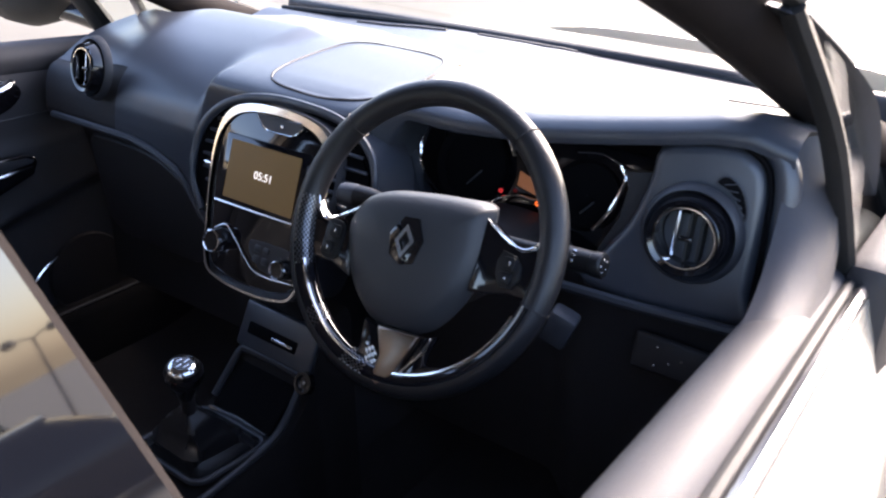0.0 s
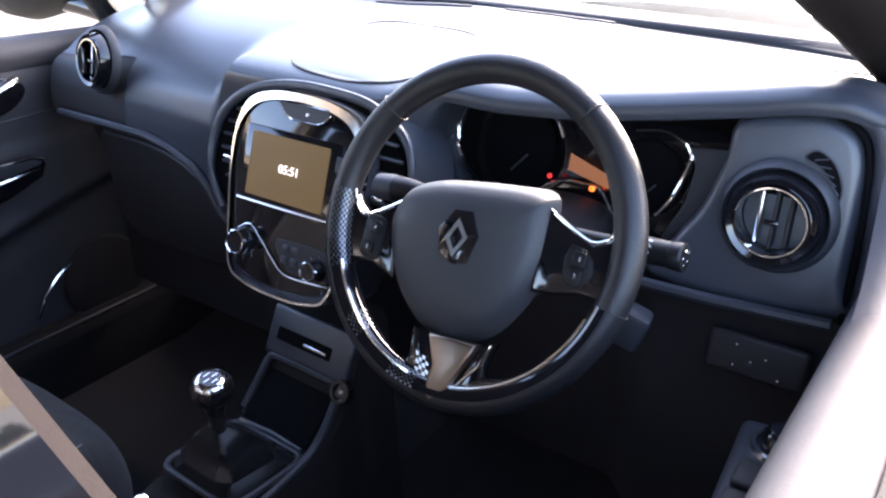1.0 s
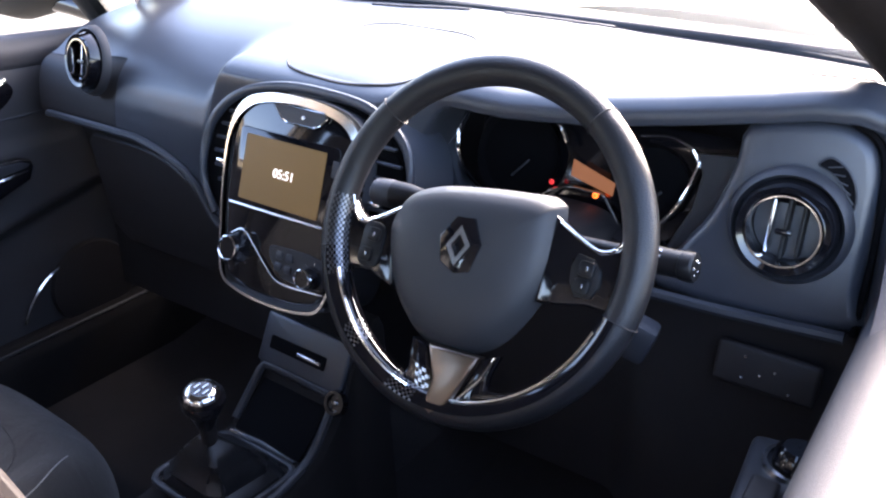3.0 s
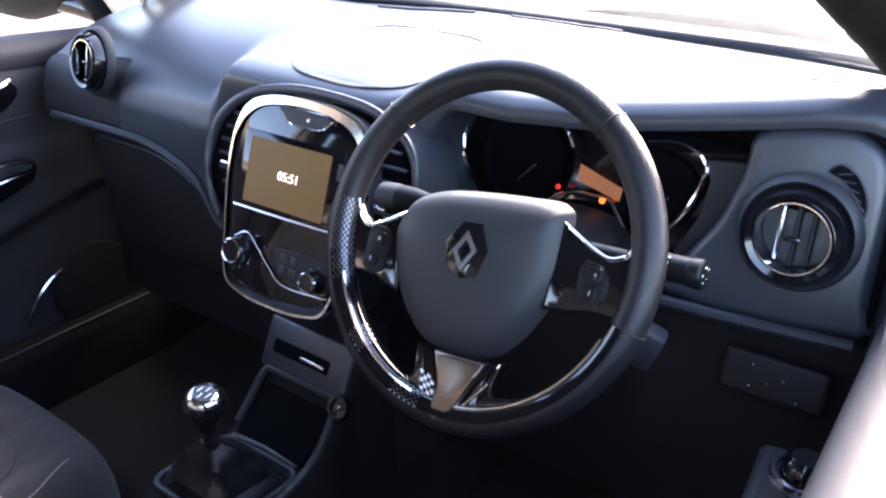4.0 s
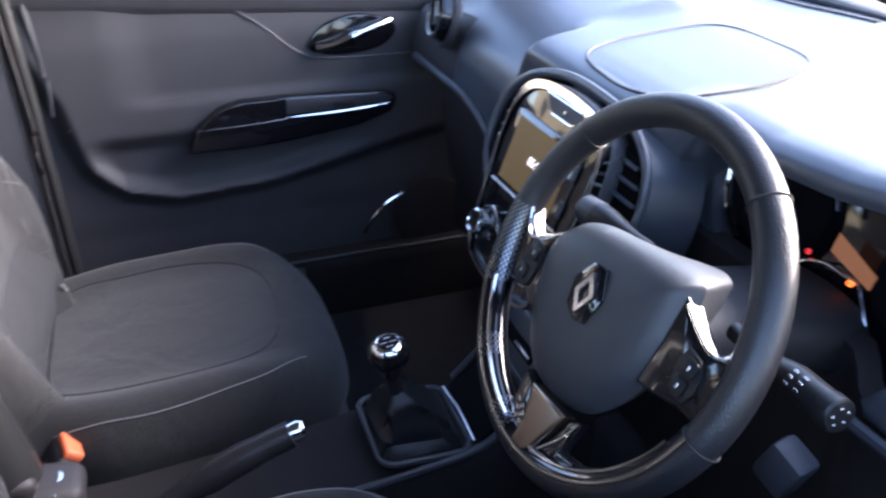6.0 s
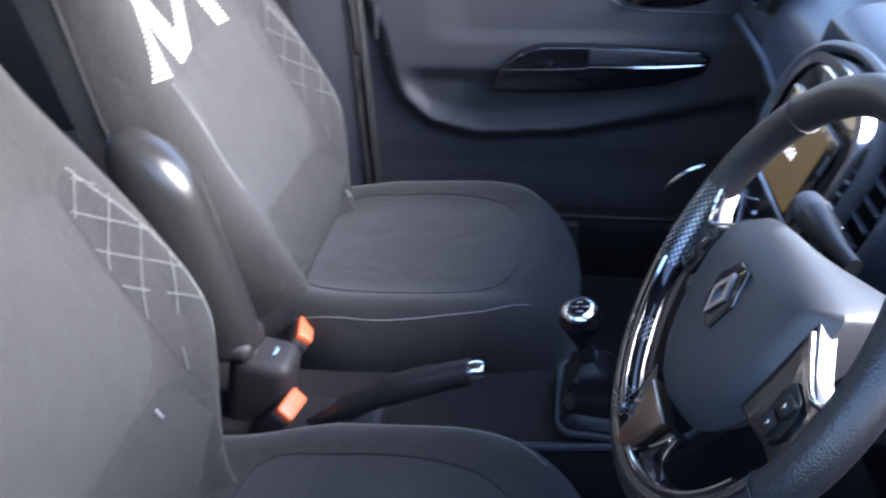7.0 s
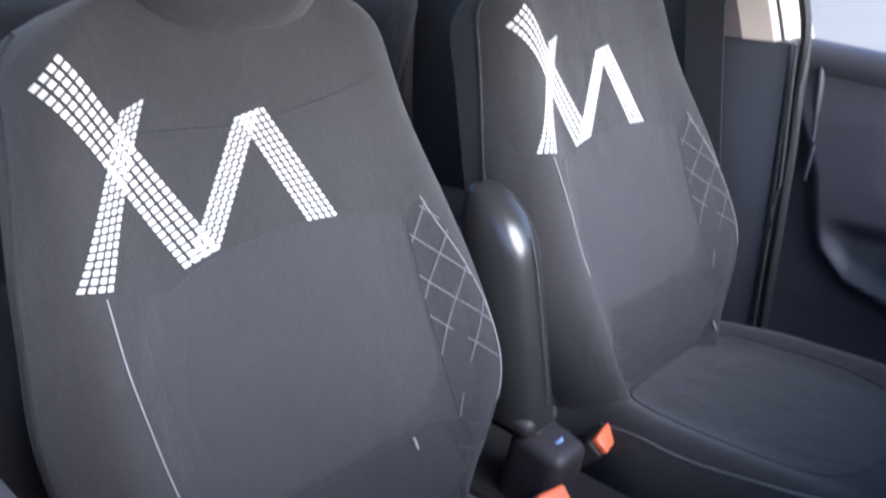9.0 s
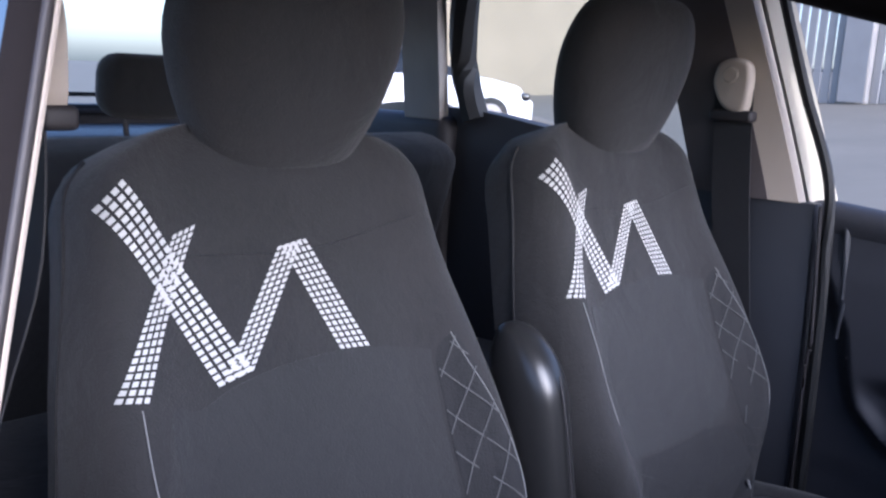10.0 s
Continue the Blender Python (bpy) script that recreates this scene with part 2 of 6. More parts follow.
# ---- ground and distance ----
GROUND = mat("pale tarmac", (0.155, 0.142, 0.112), 0.85, vary=0.25, scale=0.6, grain=0.8, grain_scale=60)
WALLMAT = mat("cream render wall", (0.27, 0.235, 0.165), 0.9, vary=0.2, scale=0.7, grain=0.5, grain_scale=30)
STEEL = mat("grey steel fence", (0.25, 0.245, 0.235), 0.5, vary=0.15, scale=2)
WHITECAR = mat("white car paint", (0.62, 0.62, 0.62), 0.25, coat=0.8, vary=0.02, scale=2)
TINT = mat("dark car glass", (0.01, 0.012, 0.014), 0.06)
LEAF = mat("dark green foliage", (0.035, 0.055, 0.022), 0.7, vary=0.4, scale=3)


def ground_at(x, y):
    """The yard is level round the car, climbs behind it and falls away on the driver's side."""
    if x > 1.5:
        return max(-8.0, -0.0798 * (x - 1.5))
    return min(2.4, max(0.0, -0.0798 * x + 0.0318 * min(y, 0.0) - 0.05))


STEP = (-600, -120, *range(-60, 61, 3), 120, 600)
rows = [[(x, y, ground_at(x, y)) for x in STEP] for y in STEP]
tagged(part("ground", from_grid(rows), GROUND), "pale worn tarmac of an open yard", "ground", kind="structure")


def far_car(name, paint, label, x, y, turn):
    c = thing(name, label, "car", at=(x, y, ground_at(x, y)))
    c.rotation_euler = (0, 0, radians(turn))
    rows = []
    for k in range(33):
        t = -2.05 + 4.1 * k / 32
        top = 0.74 + 0.16 * ease(2.0, 1.0, t) + 0.05 * ease(-1.9, -1.6, t) + 0.03
        top -= 0.25 * ease(1.75, 2.05, t) + 0.1 * ease(-1.85, -2.05, t)
        w = 0.86 - 0.16 * ease(1.5, 2.05, abs(t)) ** 2
        low = 0.22 + 0.05 * ease(1.7, 2.05, abs(t))
        rows.append([(t, -w * 0.96, low), (t, -w, 0.45), (t, -w, top - 0.14), (t, -w * 0.93, top), (t, 0, top + 0.03), (t, w * 0.93, top), (t, w, top - 0.14), (t, w, 0.45), (t, w * 0.96, low)])
    part("body", from_grid(rows, closed_u=True, caps=True), paint, c)
    rows = []
    for z, a, b, w in ((0.86, -1.7, 0.95, 0.80), (1.15, -1.55, 0.50, 0.70), (1.36, -1.25, 0.10, 0.60), (1.43, -1.0, -0.2, 0.52)):
        rows.append([(x_, y_ * w, z) for x_, y_ in ((a, -1), (a * 0.5, -1.04), (0, -1.04), (b, -1), (b + 0.06, 0), (b, 1), (0, 1.04), (a * 0.5, 1.04), (a, 1), (a - 0.05, 0))])
    part("cabin", from_grid(rows, closed_u=True, caps=True), TINT, c, "dark glazed cabin")
    part("roof", rbox(1.25, 1.08, 0.05, 0.02, 3, pose(-0.6, 0, 1.44)), paint, c)
    for sx in (-1.28, 1.28):
        for sy in (-0.82, 0.82):
            wob = part("wheel", lathe([(0.02, -0.1), (0.21, -0.1), (0.31, -0.09), (0.32, 0), (0.31, 0.09), (0.21, 0.1), (0.02, 0.1)], 28, pose(sx, sy, 0.32, 90)), RUBBER, c)
            part("hub_cap", lathe([(0.01, -0.105), (0.20, -0.107), (0.205, 0.107), (0.01, 0.105)], 20, pose(sx, sy, 0.32, 90)), SATIN, wob)
    for sy in (-0.62, 0.62):
        part("headlight", rbox(0.25, 0.34, 0.14, 0.05, 3, pose(1.86, sy, 0.66)), GLOSS, c)
    return c


far_car("parked_car", WHITECAR, "white parked hatchback in the yard behind", -10.1, -11.85, 137)
bay = thing("bay_marking", "blue painted square with a white symbol on the tarmac", "road marking")
MARKBLUE, MARKWHITE = mat("blue road paint", (0.03, 0.12, 0.50), 0.7, vary=0.2, scale=6), mat("white road paint", (0.7, 0.7, 0.68), 0.7, vary=0.15, scale=8)
BM = pose(-0.13, 5.9, 0.006, 0, 0, 10)
part("blue_square", rbox(0.9, 0.9, 0.004, 0.001, 1, BM), MARKBLUE, bay)
for pts in (((-0.2, -0.3, 0.004), (0.1, -0.32, 0.004), (0.22, -0.12, 0.004), (0.1, 0.08, 0.004), (-0.12, 0.05, 0.004)), ((-0.05, 0.32, 0.004), (-0.03, 0.1, 0.004), (0.2, 0.05, 0.004), (0.32, -0.2, 0.004))):
    part("white_line", tube([BM @ Vector(p) for p in spline(pts, 6)], 0.03, n=6, flat=0.12), MARKWHITE, bay)

# steel fence
fence = thing("fence", "grey ribbed steel palisade fence across the yard", "fence", at=(0, 0, 0))
for k in range(60):
    x, y = -18.0 - 0.02 * k, -8.6 + 0.20 * k
    part("pale", rbox(0.05, 0.17, 3.6, 0.01, 1, pose(x, y, ground_at(x, y) + 1.8)), STEEL, fence, smooth=False)
for hgt in (0.5, 2.2):
    x, y = -18.6, -2.6
    part("rail", rbox(0.06, 12.2, 0.08, 0.01, 1, pose(x - 0.09, y, ground_at(x, y) + hgt, 0, 0, 5.7)), STEEL, fence)
part("post", rbox(0.5, 0.6, 3.6, 0.03, 1, pose(-18.2, -7.0, ground_at(-18.2, -7.0) + 1.8)), STEEL, fence, "broad steel gate post")
bld = thing("building", "cream rendered yard building", "building", at=(0, 0, 0))
part("wall", rbox(0.6, 13, 5.5, 0.02, 1, pose(-18.6, -17.2, ground_at(-18.6, -17.2) + 2.7, 0, 0, 41)), WALLMAT, bld)
part("roof", rbox(1.4, 13.6, 0.25, 0.05, 1, pose(-18.6, -17.2, ground_at(-18.6, -17.2) + 5.55, 0, 0, 41)), STEEL, bld)
for k in range(3):
    q = pose(-18.6, -17.2, ground_at(-18.6, -17.2), 0, 0, 41) @ pose(0.32, -4.5 + 4.5 * k, 3.6)
    wob = part("window", rbox(0.06, 1.3, 1.2, 0.01, 1, q), TINT, bld)
    part("sill", rbox(0.16, 1.5, 0.08, 0.01, 1, q @ pose(0.03, 0, -0.66)), STEEL, wob)


def tree(x, y, h, label):
    t = thing("tree", label, "tree", at=(x, y, ground_at(x, y)))
    rnd = random.Random(int(x * 10 + y))
    part("trunk", tube([(0, 0, 0), (0.05, 0.02, h * 0.3), (-0.05, 0.05, h * 0.6), (0.1, 0, h * 0.85)], [0.22, 0.17, 0.12, 0.05], n=9), LOWER, t)
    bm = bmesh.new()
    for _ in range(900):
        u, v, w = rnd.gauss(0, 1), rnd.gauss(0, 1), rnd.gauss(0, 1)
        n = math.sqrt(u * u + v * v + w * w)
        r = (0.55 + 0.45 * rnd.random()) * h * 0.36 * (1 + 0.25 * math.sin(3 * math.atan2(v, u)))
        c = Vector((u / n * r, v / n * r, h * 0.66 + w / n * r * 0.85))
        s = 0.16 + 0.2 * rnd.random()
        m = Matrix.Translation(c) @ Euler((rnd.random() * 6, rnd.random() * 6, rnd.random() * 6)).to_matrix().to_4x4()
        vs = [bm.verts.new(m @ Vector(p)) for p in ((-s, 0, 0), (0, -s * 0.5, 0.03), (s, 0, 0), (0, s * 0.5, 0.03))]
        bm.faces.new(vs)
    part("crown", bm, LEAF, t, smooth=False)


for x, y, hh in ((40, 10, 2.9), (46, 18, 3.4), (38, 26, 2.6), (48, -3, 3.2), (44, 34, 3.2), (60, 45, 4)):
    tree(x, y, hh, "broad leafy tree at the yard's edge")
far_car("parked_car", TINT, "dark parked car across the yard", 11.0, 4.4, 112)
lp = thing("street_lamp", "slim twin-headed lamp post at the yard's edge", "street lamp", at=(36.5, 18.0, ground_at(36.5, 18.0)))
part("pole", tube([(0, 0, 0), (0, 0, 2.6), (0, 0, 5.2)], [0.10, 0.08, 0.06], n=10), LOWER, lp)
for sy in (-1, 1):
    part("arm", tube([(0, 0, 5.15), (0, sy * 0.5, 5.3), (0, sy * 0.9, 5.3)], 0.04, n=8), LOWER, lp)
    part("lamp_head", lathe([(0.02, 0.22), (0.22, 0.18), (0.36, 0.0), (0.30, -0.14), (0.02, -0.18)], 18, pose(0, sy * 1.1, 5.3)), LOWER, lp)
shed = thing("shed", "low grey yard building across the road", "building")
part("wall", rbox(8, 18, 3.6, 0.03, 1, pose(58, 12, ground_at(58, 12) + 1.8)), STEEL, shed)
part("roof", rbox(8.6, 18.6, 0.3, 0.05, 1, pose(58, 12, ground_at(58, 12) + 3.7)), LOWER, shed)

# ---- car shell ----


def pillar(name, line, r, material, label, flat=1.0, category="pillar", up=(0, 0, 1)):
    pts = spline(line, 6)
    if isinstance(r, (list, tuple)):
        r = [np.interp(i / (len(pts) - 1), np.linspace(0, 1, len(r)), r) for i in range(len(pts))]
    return tagged(part(name, tube(pts, list(r) if not isinstance(r, float) else r, n=14, flat=flat, up=up), material), label, category, kind="structure")


rows = [[(x, y, 0.36 + 0.03 * ease(0.55, 0.7, abs(x)) + 0.16 * ease(0.12, 0.06, abs(x)) + 0.30 * ease(0.35, 0.8, y)) for x in np.linspace(-0.72, 0.72, 41)]
        for y in np.linspace(-2.05, 0.85, 34)]
tagged(part("floor", thick(rows, (0, 0, -0.05)), CARPET), "black carpeted car floor with a raised tunnel", "floor", kind="structure")
tagged(part("wall_front", rbox(1.5, 0.04, 0.75, 0.01, m=pose(0, 0.86, 0.69)), LOWER), "black bulkhead behind the dashboard", "bulkhead", kind="structure")
tagged(part("wall_back", rbox(1.3, 0.05, 0.85, 0.01, m=pose(0, -2.07, 0.78)), LOWER), "black tailgate lining below the rear window", "tailgate", kind="structure")
for side, nm in ((1, "right"), (-1, "left")):
    tagged(part("sill_" + nm, rbox(0.14, 2.75, 0.22, 0.03, 3, pose(side * 0.748, -0.62, 0.42)), SILLMAT), "black plastic door sill", "door sill", kind="structure")
    part("kick_strip", rbox(0.006, 1.2, 0.005, 0.002, 1, pose(side * 0.688, -0.15, 0.525)), PANEL, bpy.data.objects["sill_" + nm])
    tagged(part("kick_" + nm, rbox(0.06, 0.55, 0.62, 0.02, 2, pose(side * 0.73, 0.58, 0.70)), LOWER), "black footwell side lining", "lining", kind="structure")


def roof_z(x, y):
    return 1.64 - 0.08 * abs(x / 0.60) ** 3 - 0.155 * max(0, (y + 0.50) / 0.5) ** 2 * (y > -0.50) - 0.12 * max(0, (-1.2 - y) / 0.8) ** 2


rows = [[(x, y, roof_z(x, y)) for x in np.linspace(-0.58, 0.58, 25)] for y in np.linspace(-1.95, 0.0, 30)]
tagged(part("ceiling", thick(rows, (0, 0, 0.03)), LINER), "grey fabric headliner", "ceiling", kind="structure")
rows = [[(x * 1.08, y * 1.01, roof_z(x, y) + 0.045) for x in np.linspace(-0.60, 0.60, 25)] for y in np.linspace(-1.98, 0.02, 30)]
tagged(part("roof", thick(rows, (0, 0, 0.012)), BLACKPAINT), "black painted car roof", "roof", kind="structure")
rows = [[(x, y, 1.03 - 0.12 * ((y - 0.9) / 0.9) ** 2 - 0.10 * (x / 0.75) ** 4 + 0.015 * math.exp(-((abs(x) - 0.45) / 0.08) ** 2))
         for x in np.linspace(-0.76, 0.76, 31)] for y in np.linspace(1.0, 1.8, 14)]
tagged(part("bonnet", thick(rows, (0, 0, -0.02)), PAINT), "ivory painted car bonnet beyond the windscreen", "bonnet", kind="structure")
rows = [[(x, y, 1.00 + 0.05 * (1.0 - y) / 0.12) for x in np.linspace(-0.70, 0.70, 15)] for y in (0.90, 0.95, 1.0)]
tagged(part("scuttle", thick(rows, (0, 0, -0.03)), RUBBER), "black plastic scuttle below the windscreen", "scuttle", kind="structure")
rows = []
for k in range(9):
    t = k / 8
    half = 0.67 - 0.12 * t
    rows.append([(half * s, 0.93 - 0.93 * t - 0.10 * s * s * (1 - t), 1.068 + 0.385 * t + 0.035 * math.sin(math.pi * t)) for s in np.linspace(-1, 1, 17)])
wsc = part("windscreen", from_grid(rows), GLASS)
wsc.visible_shadow = False
tagged(wsc, "clear raked car windscreen", "windscreen", kind="structure")
edge = [(s * 0.665, 0.925 - 0.10 * s * s, 1.072) for s in np.linspace(-1, 1, 25)]
tagged(part("windscreen_seal", tube(edge, 0.008, n=8, flat=0.9), RUBBER), "black seal at the foot of the windscreen", "seal", kind="structure")

for side, nm in ((1, "right"), (-1, "left")):
    line = [(0.735 * side, 0.80, 1.03), (0.715 * side, 0.60, 1.10), (0.69 * side, 0.42, 1.19), (0.66 * side, 0.28, 1.265), (0.63 * side, 0.13, 1.338),
            (0.605 * side, -0.02, 1.400), (0.592 * side, -0.20, 1.465), (0.582 * side, -0.45, 1.525), (0.578 * side, -0.9, 1.565), (0.565 * side, -1.5, 1.555), (0.53 * side, -1.95, 1.45)]
    if side < 0:
        line = [(x, y, z - 0.055 * ease(0.25, -0.1, y) * ease(-0.9, -0.55, y)) for x, y, z in line]
    else:
        line = [(x - 0.026 * ease(0.8, 0.5, y), y - 0.02, z) for x, y, z in line]
    pillar("pillar_" + nm, line, [0.035, 0.045, 0.05, 0.05, 0.05, 0.05, 0.05], UMBER, "black windscreen pillar and roof rail", flat=0.85)
    # trim from the pillar's foot down to the end of the dashboard
    rows = []
    for p, q in zip(spline([(0.60, 0.10, 1.335), (0.635, 0.28, 1.245), (0.655, 0.345, 1.19), (0.668, 0.39, 1.13), (0.672, 0.42, 1.06)], 5),
                    spline([(0.68, 0.10, 1.33), (0.70, 0.30, 1.25), (0.72, 0.40, 1.19), (0.73, 0.46, 1.12), (0.735, 0.50, 1.04)], 5)):
        rows.append([((p.x + (q.x - p.x) * k / 4) * side, p.y + (q.y - p.y) * k / 4, p.z + (q.z - p.z) * k / 4 + 0.006 * math.sin(math.pi * k / 4)) for k in range(5)])
    tagged(part("pillar_trim_" + nm, thick(rows, (0.012 * side, 0.012, 0)), PANEL), "dark trim of the windscreen pillar", "pillar trim", kind="structure")

# plain wings, nose and tail that close the body
for side, nm in ((1, "right"), (-1, "left")):
    rows = [[(side * (0.765 + 0.085 * math.sin(min(1.0, k / 6) * math.pi / 2) - 0.10 * ease(1.45, 1.8, y)), y, 1.03 - 0.12 * max(0.0, (y - 0.9) / 0.9) ** 2 - 0.105 - 0.58 * k / 9 + 0.16 * ease(1.0, 0.76, y) * (k == 0)) for k in range(10)] for y in np.linspace(0.76, 1.8, 16)]
    tagged(part("wing_" + nm, thick(rows, (-side * 0.012, 0, 0)), PAINT), "ivory painted front wing", "wing", kind="structure")
rows = [[(x, 1.80 + 0.10 * math.sin(math.pi * k / 8) * (1 - 0.5 * (x / 0.76) ** 2), 0.91 - 0.10 * (x / 0.75) ** 4 - 0.55 * k / 8) for x in np.linspace(-0.76, 0.76, 19)] for k in range(9)]
tagged(part("nose", thick(rows, (0, -0.02, 0)), PAINT), "ivory painted nose below the bonnet", "bumper", kind="structure")
rows = [[(x, -2.08 - 0.10 * math.sin(math.pi * k / 8) * (1 - 0.4 * (x / 0.76) ** 2), 1.19 - 0.80 * k / 8) for x in np.linspace(-0.78, 0.78, 19)] for k in range(9)]
tagged(part("tail", thick(rows, (0, 0.02, 0)), PAINT), "ivory painted tailgate", "tailgate", kind="structure")
for side, nm in ((1, "right"), (-1, "left")):
    rows = [[(side * (0.765 + 0.085 * math.sin(min(1.0, k / 6) * math.pi / 2) - 0.06 * ease(-1.75, -2.1, y)), y, 1.24 - 0.05 * ease(-1.7, -2.1, y) - 0.80 * k / 9) for k in range(10)] for y in np.linspace(-1.56, -2.09, 9)]
    tagged(part("rear_wing_" + nm, thick(rows, (-side * 0.012, 0, 0)), PAINT), "ivory painted rear wing", "wing", kind="structure")
    for y in (1.18, -1.42):
        wh = thing("road_wheel", "black tyred road wheel under the car", "wheel", "road wheels", at=(side * 0.74, y, 0.315))
        part("tyre", lathe([(0.20, -0.09), (0.29, -0.095), (0.315, -0.06), (0.315, 0.06), (0.29, 0.095), (0.20, 0.09)], 32, pose(0, 0, 0, 0, 90)), RUBBER, wh)
        part("rim", lathe([(0.02, -0.08), (0.19, -0.07), (0.20, -0.09), (0.205, 0.09), (0.19, 0.07), (0.02, 0.08)], 32, pose(0, 0, 0, 0, 90)), SATIN, wh)

# ---- doors ----


def belt(side, y):
    return (1.041 - 0.115 * y) if side > 0 else (1.066 - 0.072 * y)


RIDGE = [(-0.560, 1.20), (-0.535, 1.00), (-0.51, 0.95), (-0.483, 0.89), (-0.470, 0.82), (-0.449, 0.757), (-0.393, 0.707), (-0.30, 0.682), (-0.126, 0.693), (-0.014, 0.717), (0.187, 0.762), (0.75, 0.86)]


def panel_x(y, z):
    """How far the inner face of a door stands from the middle: proud above a swept ridge, scooped under the armrest."""
    best = 9.0
    for (y0, z0), (y1, z1) in zip(RIDGE, RIDGE[1:]):
        dy, dz = y1 - y0, z1 - z0
        t = min(1, max(0, ((y - y0) * dy + (z - z0) * dz) / (dy * dy + dz * dz)))
        best = min(best, math.hypot(y - y0 - t * dy, z - z0 - t * dz))
    ridge = float(np.interp(y, [p[0] for p in RIDGE], [p[1] for p in RIDGE]))
    proud = ease(-0.026, 0.018, best if z > ridge else -best)
    scoop = ease(ridge + 0.006, ridge + 0.045, z) * ease(0.830, 0.786, z) * ease(-0.465, -0.40, y) * ease(0.12, -0.06, y)
    upper = 0.008 * ease(0.87, 0.90, z) * ease(-0.40, -0.30, y)
    return 0.722 - 0.032 * proud + 0.024 * scoop + upper + 0.01 * ease(0.98, 1.06, z) + 0.006 * math.sin(9 * (z - 0.5)) * ease(0.66, 0.6, z)


def door(side, name, label):
    d = thing(name, label, "door", kind="structure")
    rows = []
    for k in range(90):
        t = k / 89
        rows.append([(side * panel_x(y, 0.49 + t * (belt(side, y) - 0.49)), y, 0.49 + t * (belt(side, y) - 0.49)) for y in (*np.linspace(-0.53, -0.36, 70), *np.linspace(-0.35, 0.62, 80))])
    part("inner_panel", thick(rows, (side * 0.02, 0, 0)), DOORMAT, d, "dark grained door lining")
    prof = spline([(0.698, -0.040, 0), (0.692, -0.020, 0), (0.697, -0.003, 0), (0.710, 0.007, 0), (0.730, 0.009, 0), (0.748, 0.003, 0), (0.760, -0.008, 0)], 3)
    rows = [[(side * p.x, y, belt(side, y) + p.y) for p in prof] for y in np.linspace(-0.60, 0.62, 40)]
    part("belt_trim", thick(rows, (side * 0.008, 0, -0.010)), DOORMAT, d, "padded dark top edge of the door")
    ys = np.linspace(-0.60, 0.66, 30)
    part("window_seal", tube([(side * 0.764, y, belt(side, y) - 0.008) for y in ys], 0.007, n=8), RUBBER, d, "black rubber window seal")
    part("belt_moulding", tube([(side * 0.779, y, belt(side, y) - 0.013) for y in ys], 0.009, n=8, flat=1.3), SATIN, d, "bright belt moulding")
    rows = []
    for k in range(14):
        t = k / 13
        rows.append([(side * (0.788 + 0.10 * math.sin(t * math.pi / 2) ** 0.8), y, belt(side, y) - 0.02 - 0.75 * t) for y in np.linspace(-0.60, 0.75, 20)])
    part("outer_skin", thick(rows, (-side * 0.01, 0, 0)), PAINT, d, "ivory painted outer skin")
    # frame bars of the window
    fy = 0.33 if side > 0 else 0.385
    part("frame_bar", tube(spline([(side * 0.755, fy, belt(side, fy) - 0.02), (side * 0.722, fy - 0.12, 1.19), (side * 0.675, fy - 0.22, 1.335)], 5), 0.015 if side > 0 else 0.027, n=8, flat=0.7), RUBBER, d, "black window divider bar")
    part("quarter_glass", thick([[(side * 0.76, fy + 0.01, belt(side, fy)), (side * 0.75, fy + 0.33, belt(side, fy + 0.33) + 0.02)], [(side * 0.70, fy - 0.17, 1.30), (side * 0.705, fy + 0.05, 1.22)]],
                                (side * 0.004, 0, 0)), GLASS, d, "small fixed quarter glass").visible_shadow = False
    top = spline([(side * 0.675, 0.12, 1.345), (side * 0.648, -0.05, 1.415), (side * 0.635, -0.30, 1.49), (side * 0.632, -0.62, 1.535)], 5)
    part("frame_top", tube(top, 0.013, n=8), RUBBER, d, "black window frame")
    ry = -0.645 if side > 0 else -0.565
    if side > 0:
        # the rear edge of the driver's window opening leans back and in as it rises
        lean = [Vector((0.581 + 0.285 * (1.40 - z), -0.556 + 0.26 * (1.40 - z), z)) for z in np.linspace(1.04, 1.50, 23)]
        part("frame_rear", tube([p + Vector((0.003, -0.006, 0)) for p in lean], 0.005, n=12), FRAMEMAT, d, "slim warm grey window frame")
        part("frame_line", tube([p + Vector((-0.003, -0.007, 0)) for p in lean], 0.0032, n=8), BEIGE, d, "thin beige inner edge")
        plan = spline([(0.004, -0.003, 0), (0.025, -0.008, 0), (0.040, -0.050, 0), (0.050, -0.11, 0), (0.056, -0.21, 0)], 3)
        rows = [[p + Vector((k.x, k.y, 0)) for k in plan[:4]] for p in lean]
        part("frame_return", thick(rows, (-0.006, -0.004, 0)), UMBER, d, "matt dark brown edge of the window opening")
        rows = [[p + Vector((plan[3].x + 0.0016 * k, plan[3].y - 0.025 * k, 0)) for k in range(9)] for p in lean]
        part("pillar_applique", thick(rows, (-0.006, -0.004, 0)), FILM, d, "gloss black cover outside the middle pillar")
    else:
        edge = [(-0.762, -0.553, 1.09), (-0.748, -0.578, 1.175), (-0.733, -0.604, 1.265), (-0.712, -0.627, 1.36), (-0.685, -0.648, 1.45), (-0.655, -0.670, 1.53)]
        part("frame_rear", tube(spline(edge, 5), 0.003, n=8), RUBBER, d, "slim window frame")
        rows = [[(p.x + 0.004, p.y - 0.003 - 0.15 * k / 5, p.z) for k in range(6)] for p in spline(edge, 5)]
        part("pillar_applique", thick(rows, (0.006, 0, 0)), FILM, d, "gloss black cover outside the middle pillar")
    return d


